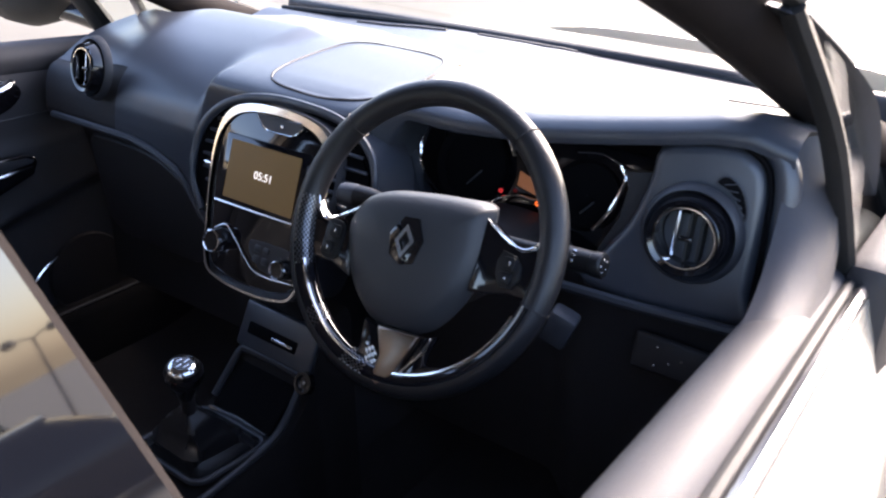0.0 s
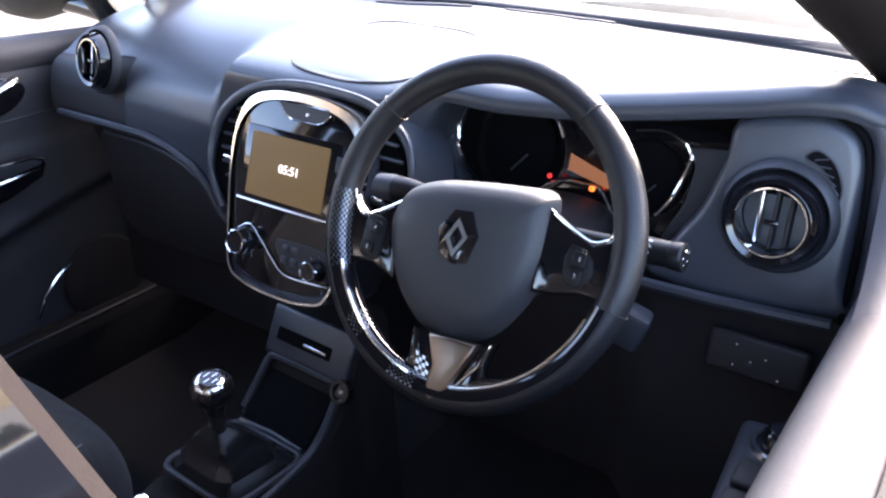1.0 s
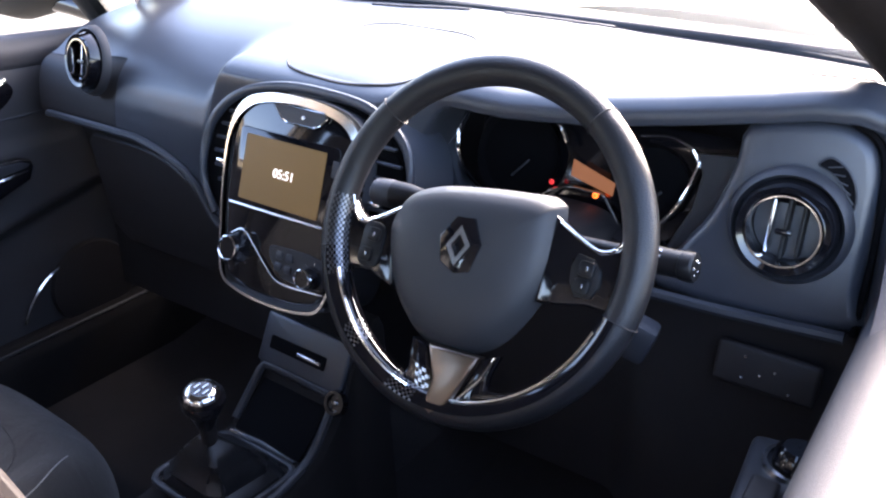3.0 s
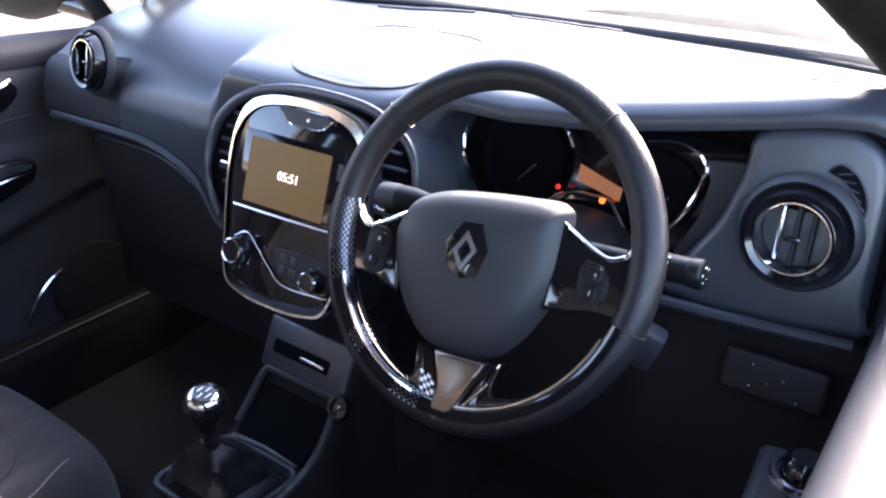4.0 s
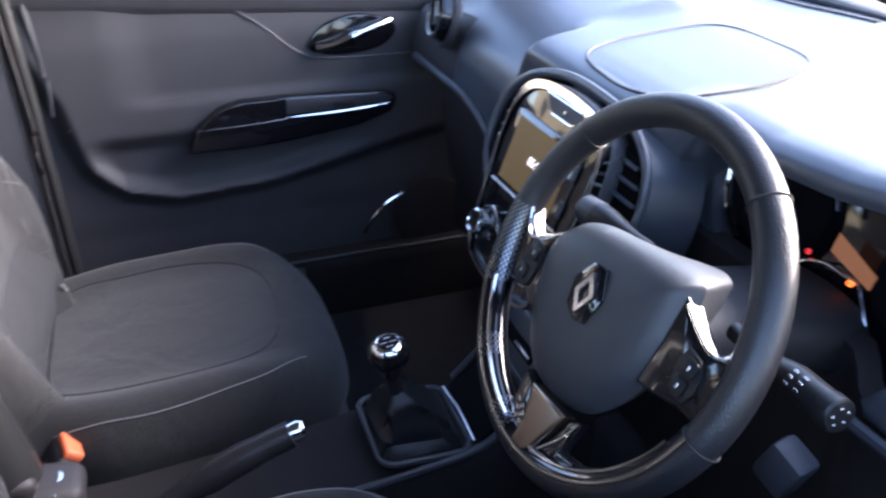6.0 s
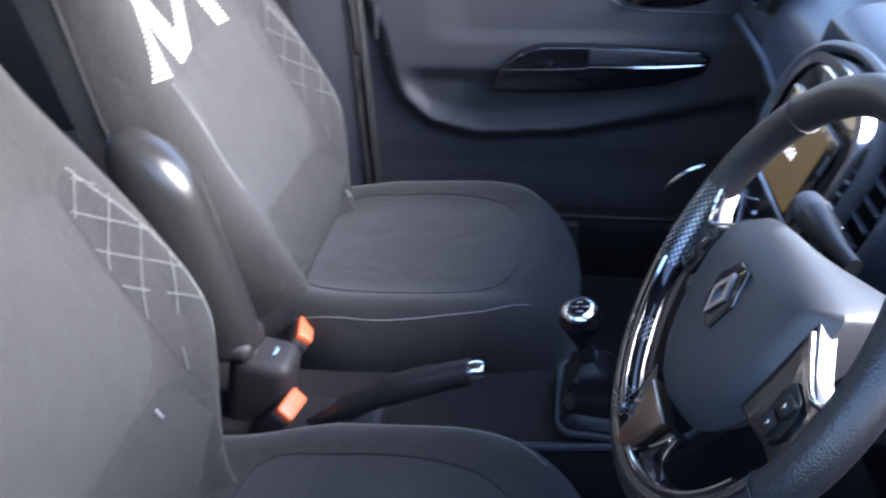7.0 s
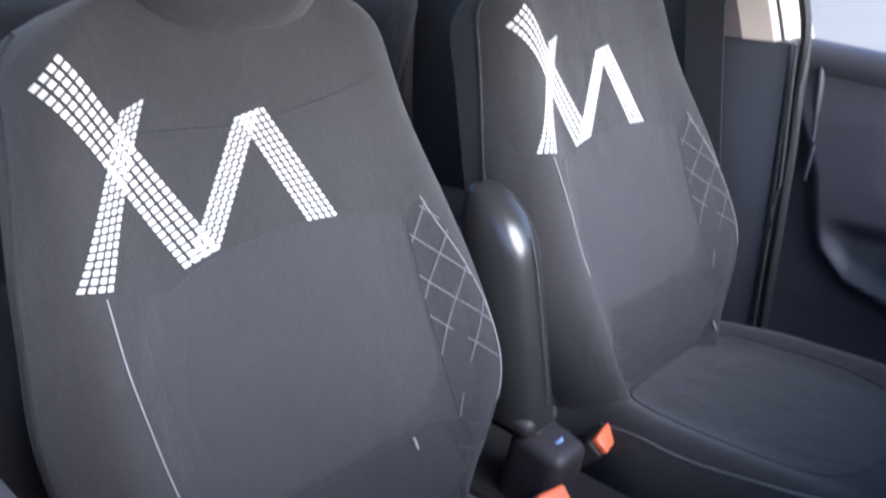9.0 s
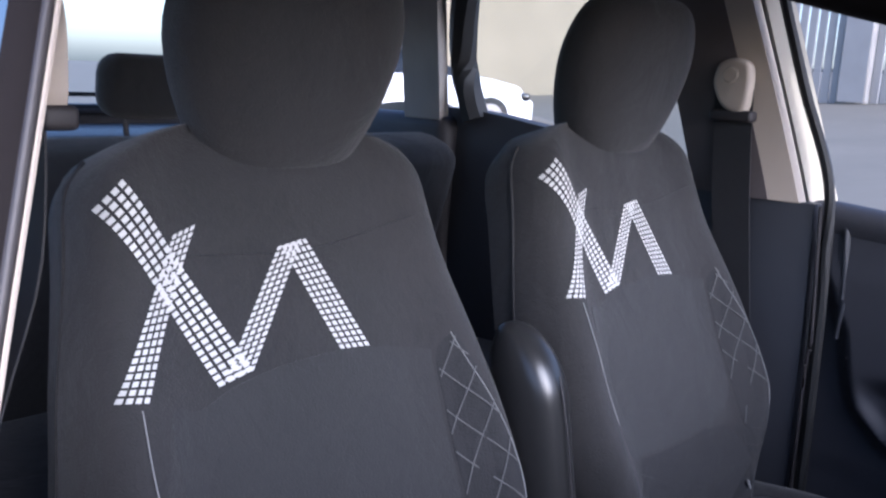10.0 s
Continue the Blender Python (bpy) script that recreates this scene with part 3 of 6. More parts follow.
door_l = door(-1, "door_left", "closed passenger door with dark plastic lining and gloss black armrest trim")
door_r = door(1, "door_right", "closed driver's door with its window wound down")

DL = basis((-0.682, 0, 0), (0, 1, 0), (0, 0, 1))  # x runs forwards, y up, z into the cabin
trim = [(-0.272, 0.787), (-0.262, 0.812), (-0.252, 0.832), (-0.232, 0.852), (-0.209, 0.868), (-0.173, 0.878), (-0.09, 0.879), (0.02, 0.874), (0.105, 0.869), (0.124, 0.862), (0.127, 0.850), (0.116, 0.828), (0.05, 0.807), (-0.02, 0.796), (-0.095, 0.789), (-0.181, 0.785)]
part("armrest_trim", prism(trim, 0.018, 0.006, 4, DL @ pose(0, 0, -0.002)), GLOSS, door_l, "black armrest trim")
part("trim_strip", tube(spline([DL @ Vector(p) for p in ((-0.09, 0.839, 0.0165), (0.0, 0.8395, 0.0165), (0.06, 0.842, 0.0165), (0.114, 0.846, 0.0155))], 6), [0.0016, 0.0030, 0.0030, 0.0016], n=6), CHROME, door_l, "thin chrome strip")
part("trim_line", tube(spline([DL @ Vector(p) for p in ((-0.252, 0.831, 0.015), (-0.155, 0.833, 0.0165), (-0.09, 0.837, 0.0165))], 6), 0.0011, n=6), SATIN, door_l, "thin bright line along the grip")
part("grip_arch", tube(spline([DL @ Vector(p) for p in ((-0.222, 0.852, 0.0145), (-0.207, 0.862, 0.0150), (-0.186, 0.8695, 0.0150), (-0.154, 0.8725, 0.0150))], 6), [0.0008, 0.0018, 0.0018, 0.0008], n=6), CHROME, door_l, "chrome arch over the grip")
sp = part("switch_plate", prism([(-0.088, 0.845), (0.02, 0.846), (0.112, 0.852), (0.118, 0.857), (0.104, 0.864), (0.02, 0.870), (-0.088, 0.874)], 0.003, 0.001, 2, DL @ pose(0, 0, 0.0155)), PANEL, door_l, "dark grey plate of the window switch")
part("window_switch", rbox(0.040, 0.011, 0.006, 0.002, 2, DL @ pose(0.02, 0.858, 0.0185)), LOWER, sp)
part("handle_bezel", prism([(p.x, p.y) for p in spline([(-0.035, 0.965, 0), (0.0, 1.0, 0), (0.06, 1.014, 0), (0.12, 1.0, 0), (0.135, 0.975, 0), (0.10, 0.948, 0), (0.03, 0.940, 0), (-0.02, 0.948, 0)], 4, closed=True)],
                            0.008, 0.004, 2, DL @ pose(0, 0, -0.019)), GLOSS, door_l, "oval handle recess")
part("door_handle", tube(spline([DL @ Vector(p) for p in ((-0.018, 0.958, -0.010), (0.012, 0.964, -0.003), (0.05, 0.980, 0.002), (0.095, 0.994, -0.002), (0.12, 1.000, -0.012))], 6), [0.014] * 13 + [0.010] * 12, n=10, flat=0.7), CHROME, door_l, "chrome inner door handle")
seam = spline([DL @ Vector(p) for p in ((-0.47, 0.848, -0.011), (-0.37, 0.876, -0.011), (-0.30, 0.884, -0.013), (-0.22, 0.887, -0.014))], 8)
part("panel_seam", tube(seam, 0.0016, n=6), LOWER, door_l)
seam = spline([DL @ Vector(p) for p in ((-0.20, 1.060, -0.024), (-0.15, 1.030, -0.020), (-0.104, 0.996, -0.017), (-0.050, 0.951, -0.016), (0.006, 0.935, -0.016), (0.20, 0.931, -0.016))], 8)
part("panel_seam", tube(seam, 0.0022, n=6), PANEL, door_l)
SPK = [(0.060, 0.545), (0.084, 0.582), (0.121, 0.615), (0.168, 0.634)]
part("speaker_arc", tube(spline([DL @ Vector((a, b, -0.03)) for a, b in SPK], 6), 0.0035, n=6), CHROME, door_l, "chrome arc of the speaker cover")
sp = part("speaker_cover", lathe([(0.001, 0.006), (0.07, 0.006), (0.085, 0.004), (0.088, -0.004)], 32, DL @ pose(0.21, 0.57, -0.03)), LOWER, door_l, "round black speaker cover")
part("edge_trim", tube(spline([(-0.69, -0.49, 0.88), (-0.693, -0.487, 0.95), (-0.695, -0.492, 1.02), (-0.70, -0.50, 1.09)], 6), 0.006, n=8, flat=0.6), PANEL, door_l, "worn grab edge")

a = spline([(0.706, -0.08, 1.036), (0.700, 0.07, 1.040), (0.692, 0.155, 1.068), (0.685, 0.205, 1.118), (0.680, 0.235, 1.175)], 5)
b = spline([(0.752, -0.07, 1.030), (0.752, 0.11, 1.026), (0.748, 0.20, 1.046), (0.738, 0.26, 1.095), (0.726, 0.30, 1.165)], 5)
rows = [[p.lerp(q, k / 6) + Vector((0, -0.008, 0.010)) * math.sin(math.pi * k / 6) for k in range(7)] for p, q in zip(a, b)]
part("corner_pad", thick(rows, (0.004, 0.03, -0.03)), DOORMAT, door_r, "grey corner of the door lining rising to the pillar")
# driver's switches on the armrest
sw = part("switch_panel", rbox(0.075, 0.21, 0.025, 0.010, 4, pose(0.665, 0.02, 0.895, 0, -4, 4)), PANEL, door_r, "window switch panel")
sw.location = (0.0, -0.02, -0.035)
part("mirror_knob", lathe([(0.001, 0.022), (0.014, 0.022), (0.020, 0.016), (0.022, 0.0)], 24, pose(0.668, 0.085, 0.908)), GLOSS, sw)
part("dial_ring", lathe([(0.024, 0.0), (0.026, 0.006), (0.030, 0.006), (0.032, 0.0)], 28, pose(0.668, 0.085, 0.906)), SATIN, sw)
for k in range(2):
    for j in range(2):
        part("switch", rbox(0.026, 0.038, 0.012, 0.004, 3, pose(0.652 + 0.032 * k, 0.025 - 0.05 * j, 0.910, 6)), LOWER, sw)

# door mirror seen through the passenger's window
mir = thing("door_mirror", "dark door mirror housing outside the passenger window", "mirror")
bm = lathe([(0.002, -0.075), (0.05, -0.07), (0.085, -0.04), (0.098, 0.0), (0.09, 0.045), (0.08, 0.05)], 28, pose(-0.95, 0.30, 1.135, -96, 0, 8) @ Matrix.Diagonal((1.25, 0.85, 1, 1)))
part("housing", bm, RUBBER, mir)
part("mirror_glass", lathe([(0.001, 0.048), (0.079, 0.048), (0.08, 0.045)], 28, pose(-0.95, 0.30, 1.135, -96, 0, 8) @ Matrix.Diagonal((1.25, 0.85, 1, 1))), CHROME, mir, "mirror glass")
part("arm", tube([(-0.78, 0.36, 1.07), (-0.84, 0.34, 1.085), (-0.90, 0.31, 1.10)], 0.022, n=10), BLACKPAINT, mir)
mir = copy_thing(mir, pose(1.93, 0.0, -0.06))
tagged(mir, "dark door mirror housing outside the driver's window", "mirror")

# ---- middle pillars, rear doors ----
for side, nm, sh in ((1, "right", -0.085), (-1, "left", 0.0)):
    su = -0.028 if side > 0 else 0.0
    low = [[(side * (0.665 + 0.0 * k), y, z) for y in np.linspace(-0.545, -0.80, 8)] for k, z in enumerate(np.linspace(0.45, 1.122, 12))]
    low = [[(side * (0.668 - 0.018 * math.sin(math.pi * j / 7)), p[1] + sh - 0.03 * (p[2] - 0.45), p[2]) for j, p in enumerate(r)] for r in low]
    tagged(part("pillar_lower_" + nm, thick(low, (side * 0.03, 0, 0)), PANEL), "black lower lining of the middle pillar", "pillar trim", kind="structure")
    rows = []
    for k in range(12):
        t = k / 11
        z = 1.122 + 0.420 * t
        x = 0.655 - 0.080 * t ** 1.3 - (0.012 if side > 0 else 0.0)
        y0, y1 = -0.588 - (0.06 if side > 0 else 0.12) * t + su, (-0.70 if side > 0 else -0.79) - (0.05 if side > 0 else 0.10) * t + su
        rows.append([(side * (x - 0.014 * math.sin(math.pi * j / 8)), y0 + (y1 - y0) * j / 8, z) for j in range(9)])
    tagged(part("pillar_upper_" + nm, thick([r[:3] for r in rows], (side * 0.03, 0, 0)), UMBER if side > 0 else BEIGE), "front edge of the middle pillar's upper lining", "pillar trim", kind="structure")
    tagged(part("pillar_inner_" + nm, thick([[(p[0] - side * 0.002, p[1], p[2]) for p in r[2:]] for r in rows], (side * 0.03, 0, 0)), TAUPE), "brown-grey inner face of the middle pillar", "pillar trim", kind="structure")
    rows = []
    for k in range(12):
        t = k / 11
        z = 1.10 + 0.43 * t
        rows.append([(side * (0.70 - 0.09 * t ** 1.2 + 0.012 * j), -0.545 + sh - 0.115 * t - 0.012 * (3 - j), z) for j in range(4)])
    if side < 0:
        tagged(part("door_jamb_" + nm, thick(rows, (side * 0.01, -0.02, 0)), PAINT), "ivory painted door jamb", "door jamb", kind="structure")
    tagged(part("jamb_seal_" + nm, tube(spline([(side * 0.672, -0.522 + sh, 0.50), (side * 0.672, -0.53 + sh, 0.87), (side * 0.672, -0.535 + sh, 1.0), (side * 0.672, -0.548 + sh, 1.16), (side * 0.645, -0.60 + sh, 1.32), (side * 0.605, -0.655 + sh, 1.52)], 6), 0.009, n=8), RUBBER),
           "black door opening seal", "seal", kind="structure")
    tagged(part("jamb_strip_" + nm, tube(spline([(side * 0.664, -0.537 + sh, 0.50), (side * 0.664, -0.542 + sh, 0.84), (side * 0.664, -0.538 + sh, 0.88), (side * 0.664, -0.553 + sh, 1.12)], 6), 0.0035, n=6), LOWER), "thin pale seam of the door opening", "trim", kind="structure")
    tagged(part("jamb_filler_" + nm, rbox(0.028, 0.24, 0.66, 0.006, 2, pose(side * 0.742, -0.60, 0.78)), RUBBER), "black inner door jamb", "door jamb", kind="structure")
    # rear door
    rd = thing("rear_door_" + nm, "closed rear door with dark lining and clear window", "door", kind="structure")
    rows = [[(side * (0.70 - 0.02 * math.sin(math.pi * k / 12)), y, 0.49 + (1.145 + 0.07 * ease(-0.8, -1.5, y) + 0.02 - 0.49) * k / 12) for y in np.linspace(-0.78, -1.55, 16)] for k in range(13)]
    part("inner_panel", thick(rows, (side * 0.05, 0, 0)), DOORMAT, rd)
    rows = [[(side * (0.76 + 0.10 * math.sin(k / 9 * math.pi / 2)), y, 1.16 + 0.06 * ease(-0.8, -1.5, y) - 0.75 * k / 9) for y in np.linspace(-0.62, -1.55, 14)] for k in range(10)]
    part("outer_skin", thick(rows, (-side * 0.01, 0, 0)), PAINT, rd)
    rows = [[(side * (0.752 - 0.115 * k / 8), y + 0.0 * k, (1.13 + 0.12 * ease(-0.66, -1.5, y)) * (1 - k / 8) + 1.535 * k / 8) for y in np.linspace(-0.665 if side < 0 else -0.82, -1.47, 12)] for k in range(9)]
    g = part("window", thick(rows, (side * 0.004, 0, 0)), GLASS, rd, "clear side window glass")
    g.visible_shadow = False
    fx = 0.05 if side > 0 else 0.0
    part("frame_front", tube(spline([(side * (0.727 - fx), -0.70 - fx, 1.12), (side * (0.685 - fx), -0.71 - fx, 1.30), (side * (0.61 - fx), -0.72 - fx, 1.53)], 5), 0.016, n=8, flat=0.8), RUBBER, rd, "black window frame")
    part("frame_rear", tube(spline([(side * 0.705, -1.415, 1.21), (side * 0.69, -1.45, 1.33), (side * 0.65, -1.42, 1.45), (side * 0.61, -1.37, 1.55)], 5), 0.034, n=8), RUBBER, rd, "black window frame")
    # rear pillar
    rows = [[(side * (0.665 - 0.10 * k / 9), -1.50 - 0.13 * j / 6 + 0.07 * k / 9, 1.18 + 0.36 * k / 9) for j in range(7)] for k in range(10)]
    tagged(part("rear_pillar_" + nm, thick(rows, (side * 0.03, 0, 0)), mat("pale grey pillar lining", (0.34, 0.32, 0.30), 0.7, grain=0.3)), "pale grey lining of the rear pillar", "pillar trim", kind="structure")
    tagged(part("quarter_lining_" + nm, rbox(0.10, 0.62, 0.75, 0.03, 3, pose(side * 0.70, -1.78, 0.84)), LOWER), "black luggage side lining", "lining", kind="structure")

# ---- rear seat and tail ----
rs = thing("rear_seat", "dark cloth rear bench seat", "rear seat")
part("cushion", rbox(1.26, 0.50, 0.16, 0.05, 4, pose(0, -1.22, 0.64, 4)), CLOTH, rs)
part("backrest", rbox(1.26, 0.15, 0.56, 0.05, 4, pose(0, -1.52, 0.90, -18)), CLOTH, rs)
for x in (-0.40, 0.03, 0.47):
    hr = part("headrest", rbox(0.22, 0.09, 0.125, 0.04, 4, pose(x, -1.60, 1.262, -10)), CLOTH, rs)
    for dx in (-0.06, 0.06):
        part("post", tube([(x + dx, -1.59, 1.12), (x + dx, -1.60, 1.21)], 0.006, n=8), LOWER, hr)
tagged(part("parcel_shelf", rbox(1.15, 0.34, 0.03, 0.01, 2, pose(0, -1.86, 1.145)), PANEL), "black parcel shelf behind the rear seat", "parcel shelf")
rows = [[(x, -2.06 + 0.22 * k / 6, 1.15 + 0.37 * k / 6) for x in np.linspace(-0.56, 0.56, 13)] for k in range(7)]
rw = part("rear_window", from_grid(rows), GLASS)
rw.visible_shadow = False
tagged(rw, "clear rear window in the tailgate", "window", kind="structure")
for z in (1.19, 1.23):
    part("wiper_line", tube([(-0.5, -2.03 + 0.8 * (z - 1.2), z), (0.5, -2.03 + 0.8 * (z - 1.2), z)], 0.006, n=6), PANEL, rw)

# ---- dashboard ----
dash = thing("dashboard", "dark blue-grey soft plastic dashboard with centre stack and round vents", "dashboard")


def pad_profile(x):
    """Points (y, z) of the upper pad from the windscreen to its lower edge, at x."""
    drv = ease(0.07, 0.17, x)
    ctr = ease(-0.26, -0.20, x)
    zc = float(np.interp(x, (-0.70, -0.42, -0.36, -0.308, -0.275, -0.253, -0.23, -0.20), (0.956, 0.957, 0.946, 0.926, 0.897, 0.862, 0.80, 0.78)))
    bz = float(np.interp(x, (0.10, 0.25, 0.36, 0.45, 0.55, 0.60, 0.64, 0.69), (1.110, 1.108, 1.119, 1.136, 1.157, 1.169, 1.172, 1.160)))
    far = 0.93 - 0.10 * (x / 0.67) ** 2
    P = [(far, 1.070), (0.80, 1.083), (0.66, 1.095), (0.56, 1.108), (0.51, 1.120), (0.47, 1.136), (0.43, 1.136), (0.36, 1.126), (0.29, 1.108), (0.235, 1.078), (0.20, 1.045),
         (0.185, 1.01), (0.18, 0.985), (0.178, (0.985 + zc) / 2), (0.178, zc), (0.19, zc - 0.008), (0.26, zc - 0.012)]
    C = [(far, 1.070), (0.80, 1.083), (0.66, 1.095), (0.56, 1.106), (0.51, 1.116), (0.47, 1.126), (0.43, 1.126), (0.36, 1.122), (0.29, 1.118), (0.24, 1.114), (0.205, 1.108),
         (0.185, 1.098), (0.178, 1.08), (0.176, 1.00), (0.176, 0.90), (0.18, 0.84), (0.26, 0.82)]
    D = [(y, 1.070 + (bz - 1.049) * (max(0.0, far - y) / (far - 0.26)) ** 1.25) for y in (far, 0.80, 0.66, 0.56, 0.50, 0.45, 0.40, 0.34, 0.29, 0.26)] + [(0.235, bz + 0.018),
         (0.222, bz + 0.012), (0.215, bz + 0.004), (0.214, bz - 0.006), (0.220, bz - 0.012), (0.26, bz - 0.012), (0.31, bz - 0.013)]
    w = (1 - drv) * (1 - ctr), (1 - drv) * ctr, drv
    return [(sum(k * p[0] for k, p in zip(w, q)), sum(k * p[1] for k, p in zip(w, q))) for q in zip(P, C, D)]


def crease(x, y):
    """The step down behind the middle hump of the pad."""
    yc = float(np.interp(x, (-0.70, -0.50, -0.36, -0.22, -0.13, -0.08, -0.03, 0.018, 0.06, 0.085, 0.13), (0.66, 0.72, 0.727, 0.70, 0.665, 0.648, 0.63, 0.58, 0.52, 0.455, 0.34)))
    d = (y - yc) / (1 + 0.9 * ease(-0.05, 0.06, x))
    return 0.024 * ease(-0.004, 0.014, d) * ease(0.20, 0.03, d) * ease(0.17, 0.10, x) + 0.026 * ease(-0.48, -0.66, x) * ease(0.85, 0.55, y) * ease(0.18, 0.24, y)


def pad_z(x, y):
    pr = pad_profile(x)[:12][::-1]
    return float(np.interp(y, [p[0] for p in pr], [p[1] for p in pr])) - crease(x, y)


cols = [[Vector((p.x, p.y, p.z - crease(p.x, p.y))) for p in spline([(x, y, z) for y, z in pad_profile(x)], 6)] for x in np.linspace(-0.69, 0.69, 190)]
inner, outer = [c for c in cols if c[0].x >= -0.478], [c for c in cols if c[0].x <= -0.470]
part("upper_pad", join(from_grid(inner), from_grid([c[:57] for c in outer])), PAD, dash, "blue-grey grained soft upper pad")
part("end_panel", from_grid([[p + Vector((0, 0.003, 0)) for p in c[55:]] for c in outer]), LOWER, dash, "black end panel round the passenger's vent")
rows = [[(x, 0.235 + 0.05 * t - 0.035 * ease(0.40, 0.47, x) + 0.02 * ease(-0.25, -0.3, x) * math.sin(math.pi * t), 0.97 - 0.02 * ease(0.40, 0.46, x) - 0.42 * t) for x in np.linspace(-0.69, 0.69, 80)] for t in np.linspace(0, 1, 12)]
part("lower_dash", thick(rows, (0, 0.03, 0)), LOWER, dash, "black lower dashboard")
gb = [(-0.62, 0.90), (-0.60, 0.925), (-0.50, 0.932), (-0.40, 0.925), (-0.33, 0.90), (-0.30, 0.86), (-0.29, 0.78), (-0.31, 0.72), (-0.36, 0.70), (-0.58, 0.70), (-0.615, 0.73)]
part("glovebox_lid", prism(gb, 0.012, 0.006, 3, basis((0, 0.335, 0), (1, 0, 0), (0, -0.12, 1))), LOWER, dash, "black glovebox lid")
part("lid_seam", tube(spline([(-0.58, 0.205, 0.918), (-0.45, 0.203, 0.918), (-0.38, 0.203, 0.905), (-0.34, 0.203, 0.885)], 6), 0.0025, n=5), PANEL, dash)
# trim line under the passenger pad
line = [(x, 0.174, pad_profile(x)[14][1] - 0.004) for x in np.linspace(-0.66, -0.235, 30)]
part("pad_edge", tube(line, 0.007, n=8), PANEL, dash, "rolled lower edge of the pad")


def on_pad(points, lift=0.001):
    return [(x, y, pad_z(x, y) + lift) for x, y in [(p.x, p.y) for p in spline([(x, y, 0) for x, y in points], 8, closed=True)]]


grille = [(-0.110, 0.225), (-0.135, 0.34), (-0.120, 0.455), (-0.02, 0.472), (0.065, 0.450), (0.105, 0.36), (0.110, 0.245), (0.06, 0.208), (-0.02, 0.200)]
GR = on_pad(grille)
rows = [[(0.985 * (x + 0.02) - 0.02 if k == 0 else (x + 0.02) * (1 - k / 12) - 0.02, (y - 0.33) * (1 - k / 12) + 0.33, pad_z((x + 0.02) * (1 - k / 12) - 0.02, (y - 0.33) * (1 - k / 12) + 0.33) + 0.0012) for x, y, z in GR] for k in range(12)]
part("speaker_grille", from_grid(rows, closed_u=True, caps=True), PAD, dash, "grey speaker cover on top of the dash")
part("grille_seam", tube(GR, 0.0020, closed=True, n=5), LOWER, dash)
ln = [(p.x, p.y) for p in spline([(-0.50, 0.72, 0), (-0.36, 0.727, 0), (-0.22, 0.70, 0), (-0.13, 0.665, 0), (-0.08, 0.648, 0), (-0.03, 0.63, 0), (0.018, 0.58, 0), (0.06, 0.52, 0), (0.085, 0.455, 0)], 6)]
part("pad_seam", tube([(x, y + 0.006, pad_z(x, y + 0.006) + 0.004) for x, y in ln], [0.001, 0.005, 0.006, 0.006, 0.001], n=6, flat=0.6), PANEL, dash, "dark crease behind the hump of the pad")
# demister slot along the windscreen
for x0, x1 in ((-0.44, -0.21), (-0.13, 0.11)):
    part("demist_slot", tube([(x, 0.885 - 0.08 * (x / 0.6) ** 2, pad_z(x, 0.885 - 0.08 * (x / 0.6) ** 2) + 0.001) for x in np.linspace(x0, x1, 20)], 0.006, n=6, flat=0.5), LOWER, dash, "black demister slot")
part("demist_slot", tube([(x, 0.62 - 0.10 * (x - 0.5), pad_z(x, 0.62 - 0.10 * (x - 0.5)) + 0.001) for x in np.linspace(0.50, 0.62, 12)], 0.004, n=6, flat=0.5), LOWER, dash)

# driver's fascia by the door
part("end_filler", rbox(0.15, 0.02, 0.22, 0.004, 2, pose(0.635, 0.255, 1.055, -8)), PANEL, dash, "dark end of the dashboard")
FM = basis((0.0, 0.19, 1.0), (1, 0, 0), (0, 0.2, 1))
out = [(0.474, -0.052), (0.674, -0.043), (0.676, 0.0), (0.672, 0.08), (0.667, 0.122), (0.655, 0.148), (0.625, 0.162), (0.59, 0.160), (0.536, 0.144), (0.530, 0.10), (0.515, 0.045), (0.49, 0.0)]
fas = [(p.x, p.y) for p in spline([(x, y, 0) for x, y in out], 3, closed=True)]
part("side_fascia", prism(fas, 0.03, 0.016, 5, FM @ pose(0, 0, -0.03)), PAD, dash, "blue-grey panel round the side vent")
part("pad_wrap", tube(spline([FM @ Vector(p) for p in ((0.610, 0.180, -0.022), (0.648, 0.176, -0.010), (0.676, 0.156, -0.006), (0.688, 0.124, -0.005), (0.692, 0.08, -0.006), (0.696, 0.02, -0.010), (0.696, -0.06, -0.02))], 6), 0.0145, n=14), PAD, dash, "rolled pad edge round the side panel")
part("fascia_groove", tube(spline([FM @ Vector(p) for p in ((0.585, 0.162, -0.006), (0.625, 0.165, -0.004), (0.657, 0.151, -0.003), (0.670, 0.124, -0.003), (0.675, 0.08, -0.003), (0.678, 0.02, -0.004), (0.678, -0.045, -0.006))], 6), 0.0035, n=6), VOID, dash, "dark joint round the side panel")
part("fascia_ridge", tube([(0.43, 0.178, 0.941), (0.55, 0.176, 0.947), (0.672, 0.178, 0.955)], 0.007, n=8), PANEL, dash, "ridge under the side fascia")
sl = [(p.x, p.y) for p in spline([(0.612, 0.119, 0), (0.622, 0.128, 0), (0.639, 0.119, 0), (0.650, 0.101, 0), (0.652, 0.082, 0), (0.640, 0.099, 0), (0.627, 0.112, 0)], 4, closed=True)]
slot = part("slot_vent", prism(sl[::-1], 0.004, 0.001, 1, FM @ pose(0, 0, 0.0012)), VOID, dash, "small slatted side demister")
